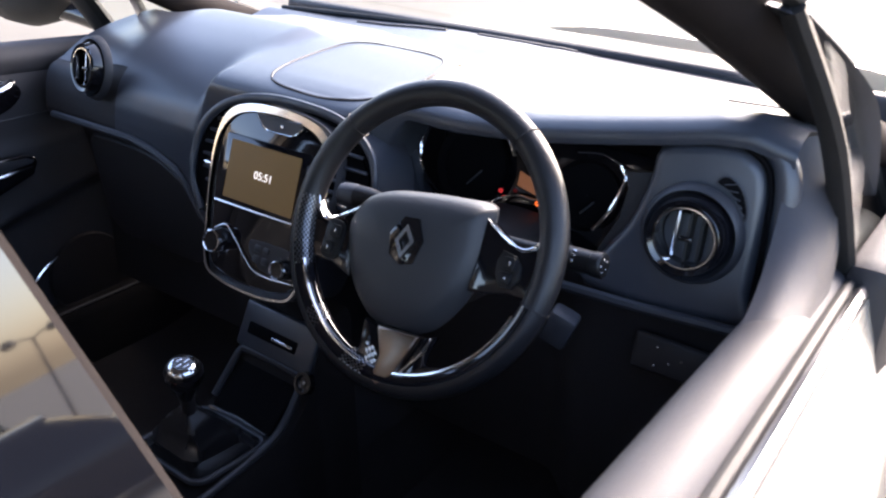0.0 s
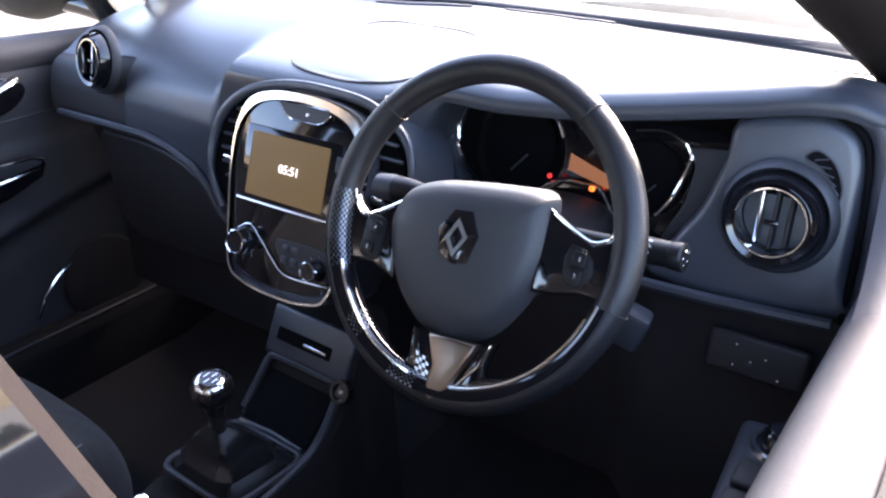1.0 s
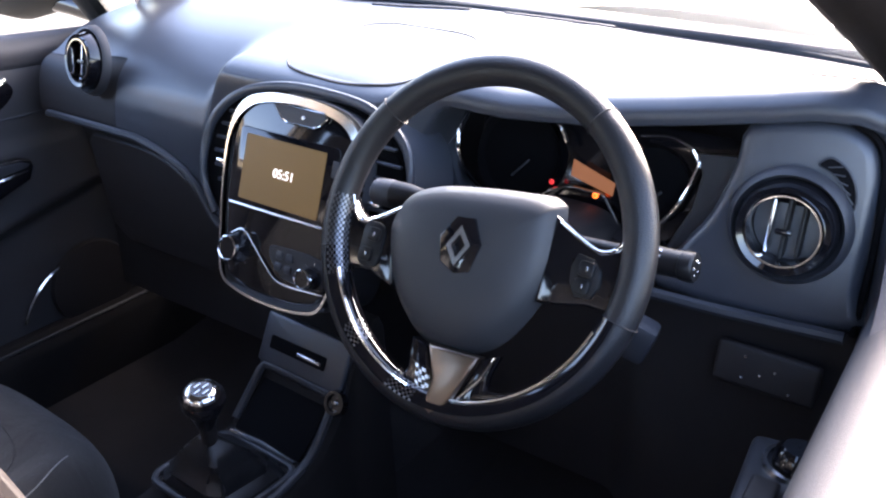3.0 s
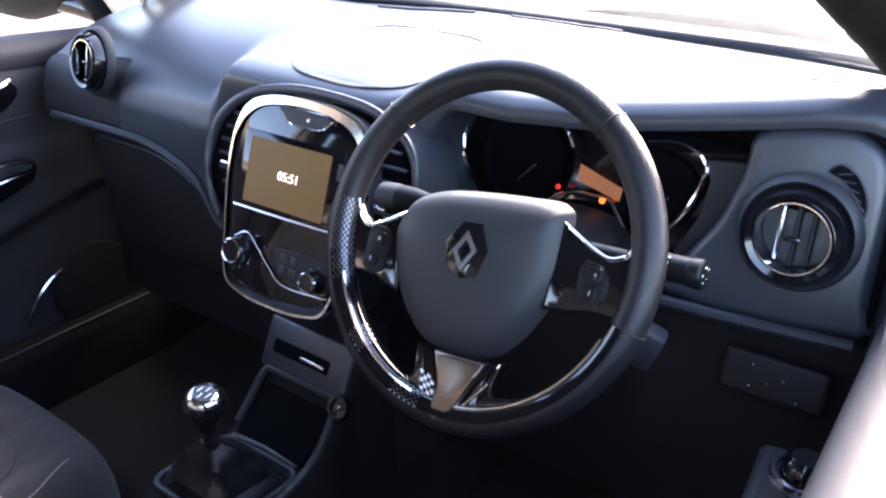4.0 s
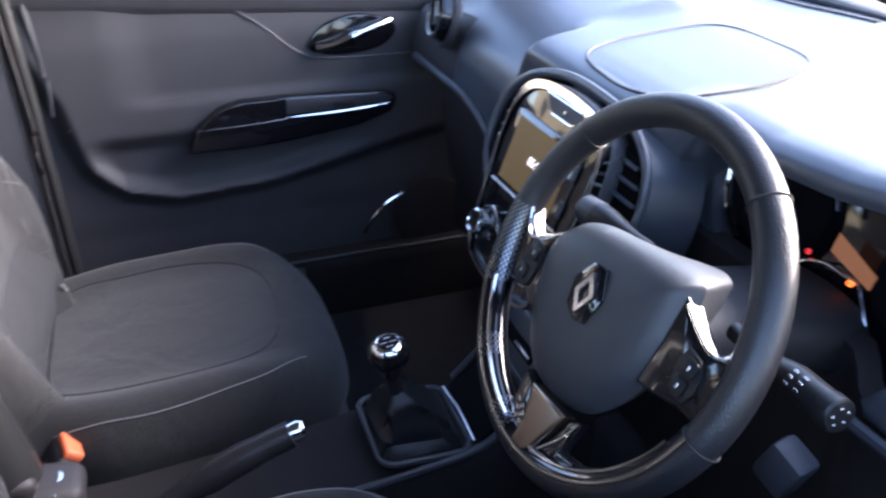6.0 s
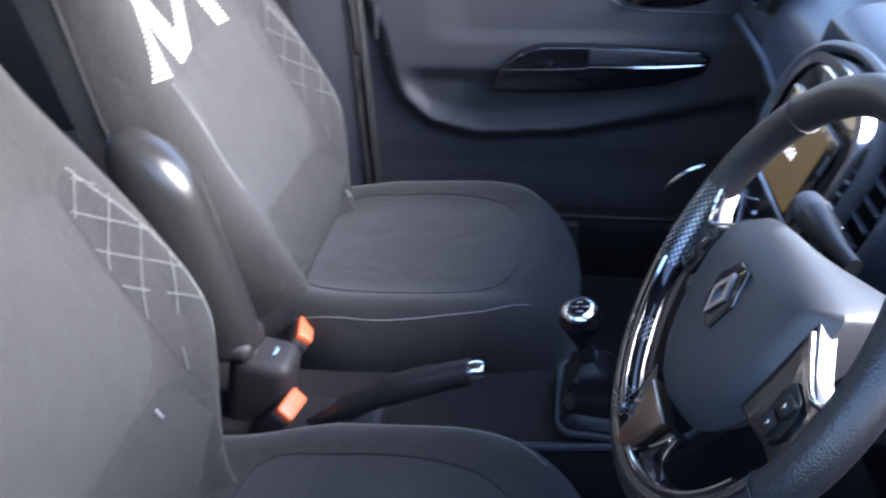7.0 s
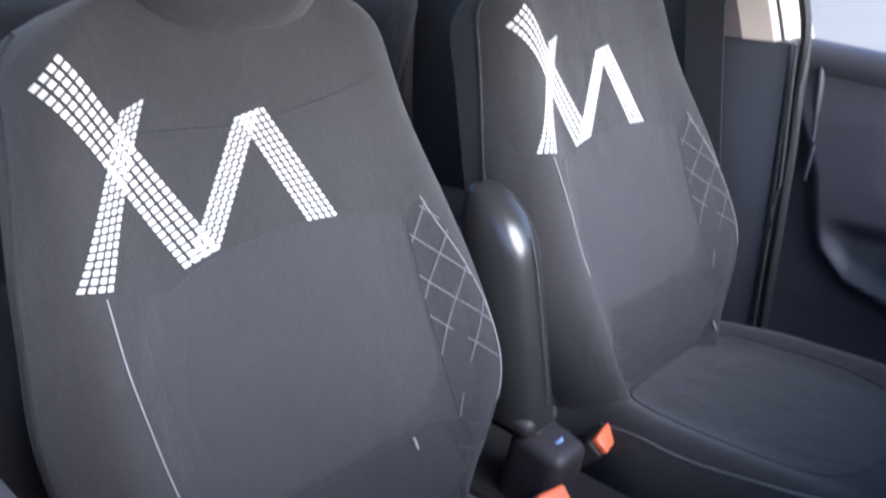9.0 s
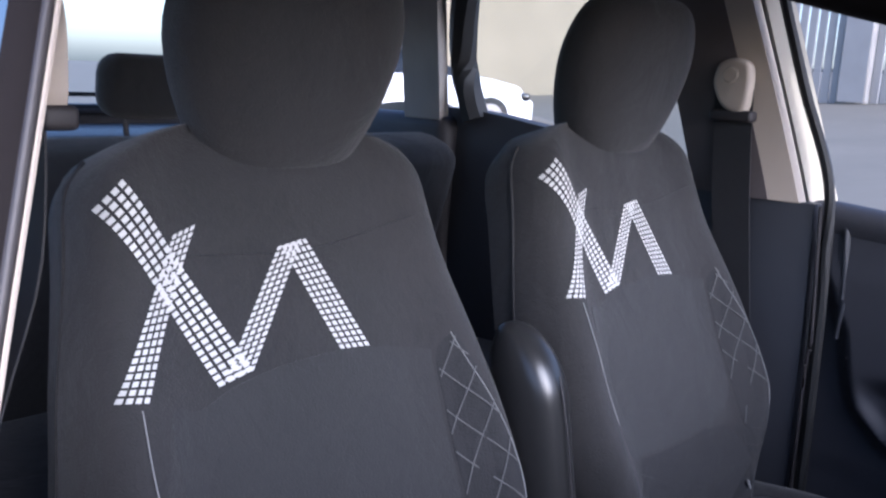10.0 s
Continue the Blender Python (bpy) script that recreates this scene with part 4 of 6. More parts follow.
for k in range(5):
    part("slat", tube([FM @ Vector((0.621 + 0.0052 * k, 0.1185 - 0.0056 * k, 0.0062)), FM @ Vector((0.6335 + 0.0042 * k, 0.1215 - 0.0085 * k, 0.0062))], 0.0009, n=5), PANEL, slot)
part("outline", tube([FM @ Vector((x, y, 0.0052)) for x, y in sl], 0.0010, closed=True, n=5), PANEL, slot)
swb = part("switch_bank", rbox(0.11, 0.05, 0.01, 0.006, 3, FM @ pose(0.605, -0.115, -0.020)), LOWER, dash, "bank of small dark switches")
for k, (a, b) in enumerate(((0.582, -0.103), (0.582, -0.128), (0.615, -0.112), (0.632, -0.131), (0.60, -0.12))):
    part("switch_mark", rbox(0.0035, 0.0035, 0.002, 0.001, 1, FM @ pose(a, b, -0.0145)), SATIN, swb)

# instrument cluster
CM = basis((0.0, 0.285, 1.02), (1, 0, 0), (0, 0.3, 1))
clus = part("instrument_panel", rbox(0.375, 0.176, 0.01, 0.004, m=CM @ pose(0.3525, -0.011, -0.022)), GLOSS, dash, "black instrument panel")


def arc(points, r, name="gauge_rim", material=None):
    return part(name, tube(spline([CM @ Vector((x, (z - 1.02) * 1.044, 0.004)) for x, z in points], 8), r, n=8), material or CHROME, clus, "chrome gauge rim" if not material else "")


arc([(0.303, 1.054), (0.292, 1.070), (0.273, 1.080), (0.242, 1.084), (0.211, 1.083), (0.160, 1.075), (0.143, 1.055), (0.143, 1.025), (0.152, 1.004), (0.168, 0.987), (0.195, 0.971)], 0.0036)
arc([(0.262, 0.972), (0.277, 0.979), (0.293, 0.993), (0.318, 1.002), (0.342, 1.002), (0.362, 1.002), (0.374, 0.990), (0.390, 0.971)], 0.0022)
arc([(0.396, 1.079), (0.432, 1.084), (0.462, 1.075)], 0.0016)
arc([(0.462, 1.075), (0.471, 1.062), (0.470, 1.050), (0.460, 1.015), (0.442, 0.985)], 0.0030)
for cx, r in ((0.232, 0.062), (0.415, 0.05)):
    part("gauge_bowl", lathe([(0.001, -0.010), (r * 0.9, -0.010), (r, 0.0)], 32, CM @ pose(cx, 0.005, -0.006)), VOID, clus)
    part("needle", rbox(0.003, r * 0.55, 0.002, 0.001, 1, CM @ pose(cx + 0.01, -0.01, 0.0, 0, 0, 140)), PANEL, clus)
part("amber_display", prism([(0.317, 0.017), (0.377, -0.002), (0.376, -0.018), (0.317, -0.004)], 0.002, 0, 1, CM @ pose(0, 0, 0.004)), AMBER_DIM, clus, "dim amber trip display")
part("warning_light", lathe([(0.001, 0.003), (0.0032, 0.003), (0.0040, 0.0)], 14, CM @ pose(0.354, -0.022, 0.004)), AMBER, clus, "amber warning light")
part("warning_light", lathe([(0.001, 0.002), (0.003, 0.002), (0.0035, 0.0)], 12, CM @ pose(0.292, -0.018, 0.004)), RED, clus, "red warning light")
part("cluster_cheek", prism([(0.468, 0.055), (0.530, 0.062), (0.526, 0.02), (0.500, -0.03), (0.462, -0.07), (0.455, -0.06), (0.475, -0.01), (0.478, 0.03)], 0.02, 0.006, 2, CM @ pose(0, 0, -0.01)), PANEL, dash, "grey cheek beside the gauges")
part("cluster_cheek", prism([(0.138, 0.075), (0.12, 0.08), (0.118, -0.08), (0.20, -0.085), (0.16, -0.04), (0.138, 0.0)], 0.03, 0.006, 2, CM @ pose(0, 0, -0.01)), PAD, dash, "grey cheek beside the gauges")


def round_vent(x, y, z, r, sx=1.0, tilt=8, yaw=0.0):
    m = pose(x, y, z, 90 - tilt, 0, yaw)
    part("vent_recess", lathe([(r * 1.72, -0.010), (r * 1.62, 0.000), (r * 1.52, 0.003), (r * 1.36, -0.010)], 56, m, sx), PANEL, dash, "dark rim of the vent recess")
    v = part("round_vent", lathe([(r * 1.40, -0.014), (r * 1.38, 0.006), (r * 1.25, 0.019), (r * 1.08, 0.017), (r * 1.04, -0.02)], 48, m, sx), GLOSS, dash, "gloss black round air vent")
    part("ring", lathe([(r * 1.06, 0.010), (r * 1.03, 0.020), (r * 0.98, 0.020), (r * 0.95, 0.006)], 48, m, sx), CHROME, v, "chrome vent ring")
    part("vent_back", lathe([(0.001, -0.02), (r, -0.02), (r * 1.04, -0.016)], 32, m, sx), VOID, v)
    for k in (-1, 0, 1):
        part("vane", rbox(0.004, r * 1.8 * (1 - 0.12 * abs(k)), 0.018, 0.0015, 2, m @ pose(k * r * 0.42 * sx, 0, -0.004)), SATIN if k == -1 else RUBBER, v)
    part("thumb_tab", rbox(0.016, 0.006, 0.006, 0.002, 2, m @ pose(0, -0.002, 0.012)), GLOSS, v)
    return v


round_vent(0.598, 0.182, 1.056, 0.0355)
round_vent(-0.516, 0.176, 1.066, 0.034, 0.9, tilt=12, yaw=-4)

# centre stack
SM = basis((-0.016, 0.11, 0.97), (1, 0, 0), (0, 0.35, 1))


def stack_outline(grow=0.0):
    pts = [(-0.060, -0.146), (0.0, -0.151), (0.060, -0.146), (0.094, -0.128), (0.109, -0.06), (0.119, 0.02), (0.115, 0.078), (0.095, 0.110), (0.055, 0.124), (0.0, 0.128),
           (-0.055, 0.124), (-0.095, 0.110), (-0.115, 0.078), (-0.119, 0.02), (-0.109, -0.06), (-0.094, -0.128)]
    return [(p.x * (1 + grow / 0.12) * (1.0 if p.x > 0 else 0.94), p.y * (1 + grow / 0.14)) for p in spline([(x, y, 0) for x, y in pts], 5, closed=True)]


part("stack_body", prism(stack_outline(0.003), 0.10, 0.004, 2, SM @ pose(0, 0, -0.10)), PANEL, dash, "centre stack housing")
face = part("stack_face", prism(stack_outline(-0.007), 0.010, 0.004, 3, SM), GLOSS, dash, "piano black centre stack face")
# the bright surround is broad at the top and thin below
wide = stack_outline(0.003)
thin = [(x * (1 - (0.0034 + 0.008 * ease(0.05, 0.115, y)) / 0.12), y * (1 - (0.0030 + 0.008 * ease(0.06, 0.115, y)) / 0.13)) for x, y in wide]
part("stack_trim", ring_plate(wide, thin, 0.013, SM @ pose(0, 0, 0.0005)), CHROME, dash, "bright silver surround")
screen = part("screen_bezel", prism(rounded(0.176, 0.106, 0.006, cx=-0.002, cy=0.024), 0.004, 0.001, 2, SM @ pose(0, 0, 0.010)), GLOSS, face, "touch screen bezel")
part("display", prism(rounded(0.142, 0.089, 0.002, cx=-0.0045, cy=0.024), 0.001, 0, 1, SM @ pose(0, 0, 0.0144)), SCREEN, screen, "dim brown lit display")
part("clock", text_mesh("05:51", 0.0170, SM @ pose(0.0, 0.0245, 0.0160)), LIT, screen, "lit clock digits", smooth=False)
part("bezel_edge", tube([SM @ Vector(p) for p in ((-0.092, -0.0295, 0.013), (0.0, -0.029, 0.014), (0.088, -0.028, 0.013))], 0.0022, n=6), SATIN, screen, "silver lower edge of the screen")
for k in range(2):
    part("screen_key", rbox(0.010, 0.022, 0.002, 0.001, 1, SM @ pose(0.083, 0.050 - 0.05 * k, 0.0145)), PANEL, face)
haz = [(-0.037, 0.1165), (0.050, 0.1165), (0.057, 0.110), (0.047, 0.099), (0.036, 0.095), (-0.008, 0.095), (-0.020, 0.099)]
hz = part("hazard_panel", prism(haz, 0.003, 0.001, 1, SM @ pose(0, 0, 0.012)), PANEL, face, "small key panel above the screen")
part("outline", tube([SM @ Vector((x, y, 0.0148)) for x, y in haz], 0.0012, closed=True, n=6), CHROME, hz)
part("hazard_mark", rbox(0.006, 0.006, 0.002, 0.001, 1, SM @ pose(0.018, 0.105, 0.016)), SATIN, hz)


def knob(x, y, r):
    k = part("knob", lathe([(0.001, 0.022), (r * 0.8, 0.022), (r * 0.95, 0.018), (r, 0.006), (r * 1.15, 0.0)], 30, SM @ pose(x, y, 0.010)), GLOSS, face, "gloss black climate knob")
    part("ring", lathe([(r * 0.80, 0.0225), (r * 0.86, 0.0245), (r * 0.95, 0.0235), (r * 0.98, 0.018)], 30, SM @ pose(x, y, 0.010)), CHROME, k, "chrome knob ring")
    for j in range(8):
        part("mark", rbox(0.003, 0.0012, 0.001, 0, 1, SM @ pose(x, y, 0.0112) @ pose(0, 0, 0, 0, 0, 45 * j) @ pose(r * 1.35, 0, 0)), SATIN, k, smooth=False)


knob(-0.065, -0.090, 0.0185)
knob(0.073, -0.096, 0.0140)
cl = [(-0.008, -0.076), (0.006, -0.070), (0.085, -0.071), (0.092, -0.108), (0.03, -0.112), (0.012, -0.104), (-0.004, -0.090)]
cp = part("climate_panel", prism([(p.x, p.y) for p in spline([(x, y, 0) for x, y in cl], 3, closed=True)], 0.002, 0.001, 1, SM @ pose(0, 0, 0.0095)), LOWER, face, "climate switch panel")
part("outline", tube(spline([SM @ Vector((x, y, 0.012)) for x, y in ((-0.081, -0.073), (-0.060, -0.063), (-0.036, -0.079), (-0.010, -0.101), (0.022, -0.118), (0.096, -0.114))], 6), 0.0013, n=5), SATIN, cp)
for k in range(4):
    part("key", rbox(0.012, 0.011, 0.003, 0.002, 2, SM @ pose(0.012 + 0.018 * (k % 2), -0.081 - 0.016 * (k // 2), 0.012)), PANEL, cp)
# arched hood and slatted side vents round the stack
hood = spline([SM @ Vector(p) for p in ((-0.150, -0.06, -0.020), (-0.174, -0.02, -0.014), (-0.181, 0.03, -0.012), (-0.168, 0.08, -0.012), (-0.127, 0.118, -0.014), (-0.06, 0.138, -0.020), (0.02, 0.141, -0.020), (0.10, 0.132, -0.018), (0.160, 0.098, -0.018), (0.178, 0.04, -0.022), (0.170, -0.03, -0.028))], 6)
NRM = SM.col[2].xyz
part("stack_hood", tube(hood, 0.006, n=10, flat=1.2), PAD, dash, "moulded hood round the centre stack")
part("hood_wall", from_grid([[p - NRM * (0.075 * k / 4) + (p - SM.translation).normalized() * 0.004 * k for k in range(5)] for p in hood]), PAD, dash, "outer wall of the hood")
part("hood_floor", from_grid([[p.lerp(SM @ Vector((0, 0.0, -0.030)), k / 4) - NRM * 0.006 for k in range(5)] for p in hood]), VOID, dash, "black surface inside the hood")
for side in (-1, 1):
    vo = [(side * x, y) for x, y in ((0.100, 0.105), (0.135, 0.098), (0.162, 0.065), (0.170, 0.01), (0.158, -0.04), (0.112, -0.03))]
    sv = part("side_vent", prism(vo if side > 0 else vo[::-1], 0.004, 0, 1, SM @ pose(0, 0, -0.026)), VOID, dash, "slatted air vent beside the stack")
    for k in range(7):
        y = 0.090 - 0.020 * k
        xo = 0.168 - 0.0028 * (k - 2.6) ** 2
        part("slat", rbox(xo - 0.108, 0.0045, 0.007, 0.0015, 1, SM @ pose(side * (0.108 + xo) / 2, y, -0.0185, 14)), PAD, sv)
    part("tab", rbox(0.020, 0.006, 0.010, 0.002, 2, SM @ pose(side * 0.138, 0.018, -0.008)), CHROME, sv, "chrome vent tab")

# ---- steering column and wheel ----
col = thing("steering_column", "black plastic steering column cowl with stalks", "steering column")
rows = []
for k in range(8):
    t = k / 7
    c = Vector((0.330, 0.05 + 0.22 * t, 0.985 - 0.04 * t))
    rows.append([c + Vector((0.068 * math.copysign(abs(math.cos(a)) ** 0.7, math.cos(a)), 0, 0.045 * math.copysign(abs(math.sin(a)) ** 0.7, math.sin(a)))) for a in np.linspace(0, 2 * math.pi, 25)[:-1]])
part("cowl", from_grid(rows, closed_u=True, caps=True), LOWER, col)
part("tilt_lever", rbox(0.035, 0.03, 0.045, 0.006, 2, pose(0.492, 0.085, 0.940, 0, 20, 10)), PANEL, col, "grey column lever")

# the dashboard and column are set out on a nominal grid and brought to the car's own size and place here
CAR = Matrix(((0.9428, -0.0435, 0.0042, -0.0003), (0.0410, 0.9321, 0.0232, -0.0231), (-0.0137, -0.0084, 0.9329, 0.0633), (0, 0, 0, 1)))
for ob in (*dash.children_recursive, *col.children_recursive):
    ob.data.transform(CAR)
for nm in ("windscreen", "windscreen_seal", "scuttle", "bonnet", "pillar_right", "pillar_left", "pillar_trim_right", "pillar_trim_left", "wing_right", "wing_left"):
    bpy.data.objects[nm].data.transform(CAR)
for ob in door_r.children_recursive:
    if ob.name.split(".")[0] not in ("frame_rear", "frame_line", "frame_return", "pillar_applique"):
        ob.data.transform(CAR)
for ob in door_l.children_recursive:
    ob.data.transform(Matrix.Translation((0, -0.018, 0.012)))

st = part("stalk", tube([(0.40, 0.078, 1.026), (0.45, 0.074, 1.031), (0.462, 0.073, 1.033), (0.476, 0.072, 1.0345), (0.510, 0.070, 1.038)], [0.008, 0.008, 0.010, 0.0128, 0.0122], n=16), KEYMAT, col, "black stalk with light switch")
part("dial", tube([(0.509, 0.070, 1.0378), (0.511, 0.0699, 1.038), (0.521, 0.069, 1.039), (0.5225, 0.069, 1.0392)], [0.0118, 0.0134, 0.0134, 0.0118], n=18), KEYMAT, st)
for k in range(6):
    b = radians(112 + 26 * (k % 3))
    part("mark", rbox(0.0042, 0.0012, 0.0026, 0.0003, 1, pose(0.480 + 0.010 * (k // 3), 0.0713 + 0.0128 * math.cos(b), 1.0352 + 0.001 * (k // 3) + 0.0128 * math.sin(b), math.degrees(b) - 180)), SATIN, st)
for k in range(5):
    b = radians(72 * k + 20)
    part("mark", rbox(0.0012, 0.0035, 0.0018, 0.0003, 1, pose(0.5228, 0.069 + 0.0068 * math.cos(b), 1.0392 + 0.0068 * math.sin(b))), SATIN, st)
st = part("stalk", tube([(0.268, 0.082, 1.029), (0.245, 0.078, 1.029), (0.222, 0.075, 1.028), (0.205, 0.0735, 1.0272), (0.186, 0.072, 1.026)], [0.007, 0.0075, 0.0105, 0.0138, 0.0148], n=16), KEYMAT, col, "black wiper stalk")
part("tip", tube([(0.186, 0.072, 1.026), (0.183, 0.0718, 1.0259), (0.163, 0.070, 1.0245), (0.159, 0.0698, 1.0242)], [0.0148, 0.0154, 0.0146, 0.0100], n=16), PANEL, st, "grey end of the stalk")

WM = pose(0.3425, -0.0061, 1.0458, 0, 0, 1.8) @ basis((0, 0, 0), (1, 0, 0), (0, math.sin(radians(27.8)), math.cos(radians(27.8)))) @ Matrix.Diagonal((0.924, 0.924, 0.924, 1))
wheel = thing("steering_wheel", "black leather steering wheel with gloss black and silver spokes", "steering wheel")


def rim_pts(a0, a1, n, r=0.168, w=0.0):
    return [WM @ Vector((r * math.cos(radians(a)), r * math.sin(radians(a)), w)) for a in np.linspace(a0, a1, n)]


WUP = tuple(WM.col[2].xyz)
part("rim", tube(rim_pts(0, 360, 97)[:-1], 0.0146, closed=True, n=18, up=WUP), LEATHER, wheel, "black leather rim")
for a in (54, 140, -12, 196):
    part("rim_seam", tube([WM @ Vector(((0.168 + 0.0166 * math.cos(b)) * math.cos(radians(a)), (0.168 + 0.0166 * math.cos(b)) * math.sin(radians(a)), 0.0166 * math.sin(b))) for b in np.linspace(0, 2 * math.pi, 17)[:-1]], 0.0007, closed=True, n=5), LOWER, wheel)
# gloss black lower rim inlay with a chrome line
rows = []
for p in np.linspace(196, 348, 60):
    c, s = math.cos(radians(p)), math.sin(radians(p))
    rows.append([WM @ Vector(((0.168 - 0.0172 * math.cos(b)) * c, (0.168 - 0.0172 * math.cos(b)) * s, 0.0172 * math.sin(b))) for b in np.linspace(-0.3, 1.6, 9)])
part("rim_inlay", from_grid(rows), GLOSS, wheel, "gloss black inlay of the lower rim")
part("inlay_line", tube(rim_pts(205, 262, 30, 0.1555, 0.0135), 0.0022, n=6, up=WUP), CHROME, wheel, "chrome line on the rim")
part("inlay_line", tube(rim_pts(278, 342, 30, 0.1555, 0.0135), 0.0018, n=6, up=WUP), CHROME, wheel, "chrome line on the rim")
# small chequers on the inlay
CHEQ = mat("dark silver chequer", (0.20, 0.20, 0.21), 0.30, metal=1.0)


def chequer(a0, a1, n, rows_n, b0, b1, parent):
    bm = bmesh.new()
    for i in range(n):
        for j in range(rows_n):
            if (i + j) % 2:
                continue
            q = []
            for da, db in ((0, 0), (1, 0), (1, 1), (0, 1)):
                a = radians(a0 + (a1 - a0) * (i + da) / n)
                b = b0 + (b1 - b0) * (j + db) / rows_n
                rr = 0.168 - 0.0176 * math.cos(b)
                q.append(bm.verts.new(WM @ Vector((rr * math.cos(a), rr * math.sin(a), 0.0176 * math.sin(b)))))
            bm.faces.new(q)
    tagged(part("chequer", bm, CHEQ, parent), "silver chequered decoration on the rim", kind="stuff")


chequer(176, 207, 26, 12, -0.2, 1.5, wheel)
chequer(227, 236, 8, 10, 0.1, 1.5, wheel)
chequer(254, 266, 11, 11, 0.0, 1.6, wheel)

hub = [(-0.102, 0.000), (-0.088, 0.025), (-0.054, 0.041), (-0.002, 0.050), (0.049, 0.055), (0.078, 0.053), (0.086, 0.043), (0.090, 0.000), (0.085, -0.035), (0.074, -0.065), (0.053, -0.095), (0.028, -0.110), (0.005, -0.116),
       (-0.028, -0.114), (-0.059, -0.095), (-0.085, -0.061), (-0.100, -0.023)]
HO = [(p.x, p.y) for p in spline([(x, y, 0) for x, y in hub], 5, closed=True)]
HM = WM @ pose(0.000, 0.003, -0.002)
rows = []
for k in range(10):
    t = k / 9
    s = 1 - t
    rows.append([HM @ Vector((-0.006 + (x + 0.006) * s if k else x, -0.03 + (y + 0.03) * s if k else y, -0.008 + 0.030 * (1 - s ** 3) ** 0.45)) for x, y in HO])
# the cover runs deep at its upper corner towards the door
back = [(x, y, ease(-0.045, 0.04, y) * ease(-0.05, 0.07, x)) for x, y in HO]
rows.insert(0, [HM @ Vector((x * (0.97 - 0.17 * d), y * 0.97 + 0.004 * d, -0.016 - 0.024 * d)) for x, y, d in back])
rows.insert(0, [HM @ Vector((x * (0.93 - 0.27 * d), y * 0.93 + 0.008 * d, -0.022 - 0.042 * d)) for x, y, d in back])
part("hub", from_grid(rows, closed_u=True), HUBMAT, wheel, "grey airbag cover")
BADGE = [(-0.011, 0.016), (0.008, 0.018), (0.022, -0.005), (0.016, -0.033), (0.000, -0.038), (-0.018, -0.030), (-0.025, -0.006)]
bd = part("badge_plate", prism(BADGE[::-1], 0.004, 0.0012, 2, HM @ pose(0, 0, 0.0195)), GLOSS, wheel, "black badge plate")
out = [(-0.002, 0.009), (0.0125, -0.008), (0.000, -0.031), (-0.0135, -0.013)]
part("badge", ring_plate(out, [(x * 0.58 - 0.0003, (y + 0.011) * 0.58 - 0.011) for x, y in out], 0.003, HM @ pose(0, 0, 0.0235)), SATIN, bd, "plain chrome diamond badge")
# spokes
for name_, pts, pad, keys in (("left", [(-0.094, 0.010), (-0.112, -0.002), (-0.130, -0.011), (-0.146, -0.002), (-0.158, 0.012), (-0.163, -0.020), (-0.160, -0.045), (-0.152, -0.074), (-0.138, -0.062), (-0.110, -0.060), (-0.078, -0.070)],
                               rounded(0.027, 0.048, 0.010, 4, -0.114, -0.033), ((-0.112, -0.022), (-0.117, -0.044))),
                              ("right", [(0.080, 0.044), (0.096, 0.035), (0.113, 0.026), (0.132, 0.020), (0.146, 0.026), (0.157, 0.046), (0.166, 0.010), (0.160, -0.036), (0.150, -0.030), (0.128, -0.030), (0.105, -0.036), (0.080, -0.04)],
                               [(0.112, 0.015), (0.128, 0.013), (0.137, 0.004), (0.139, -0.010), (0.133, -0.023), (0.118, -0.024), (0.110, -0.012), (0.108, 0.002)], ((0.124, 0.003), (0.123, -0.0135)))):
    sp = part("spoke", prism(pts if name_ == "left" else pts[::-1], 0.016, 0.004, 3, WM @ pose(0, 0, -0.014)), GLOSS, wheel, "gloss black spoke")
    part("key_pad", prism(pad if name_ == "left" else pad[::-1], 0.004, 0.001, 2, WM @ pose(0, 0, 0.001)), KEYMAT, sp)
    for kx, ky in keys:
        part("key", prism(rounded(0.016, 0.0145, 0.004, 4, kx, ky), 0.004, 0.0015, 2, WM @ pose(0, 0, 0.004)), KEYMAT, sp, "cruise control key")
        part("mark", rbox(0.0022, 0.005, 0.001, 0.0003, 1, WM @ pose(kx + 0.001, ky, 0.0083)), SATIN, sp)
part("spoke_strip", tube(spline([WM @ Vector(p) for p in ((-0.088, 0.013, 0.004), (-0.108, 0.000, 0.005), (-0.130, -0.012, 0.005), (-0.144, -0.004, 0.005), (-0.151, 0.012, 0.006))], 6), 0.0017, n=8), CHROME, wheel, "chrome strip on the spoke")
part("spoke_strip", tube(spline([WM @ Vector(p) for p in ((0.088, 0.039, 0.004), (0.096, 0.035, 0.004), (0.113, 0.027, 0.004), (0.132, 0.021, 0.004), (0.146, 0.027, 0.004), (0.152, 0.040, 0.004))], 6), 0.0017, n=8), CHROME, wheel, "chrome strip on the spoke")
low_trim = [(-0.010, -0.108), (0.048, -0.104), (0.040, -0.126), (0.030, -0.152), (0.021, -0.168), (0.010, -0.174), (0.001, -0.170), (0.003, -0.139)]
part("lower_spoke", prism(low_trim[::-1], 0.013, 0.004, 3, WM @ pose(0, 0, 0.003)), SPOKE_REFLECT, wheel, "brushed silver lower spoke")
blade = [(0.046, -0.106), (0.063, -0.099), (0.057, -0.120), (0.057, -0.134), (0.082, -0.128), (0.070, -0.142), (0.047, -0.156), (0.028, -0.162), (0.032, -0.148)]
br = part("spoke_blade", prism(blade[::-1], 0.012, 0.003, 2, WM @ pose(0, 0, -0.003)), GLOSS, wheel, "gloss black blade beside the lower spoke")
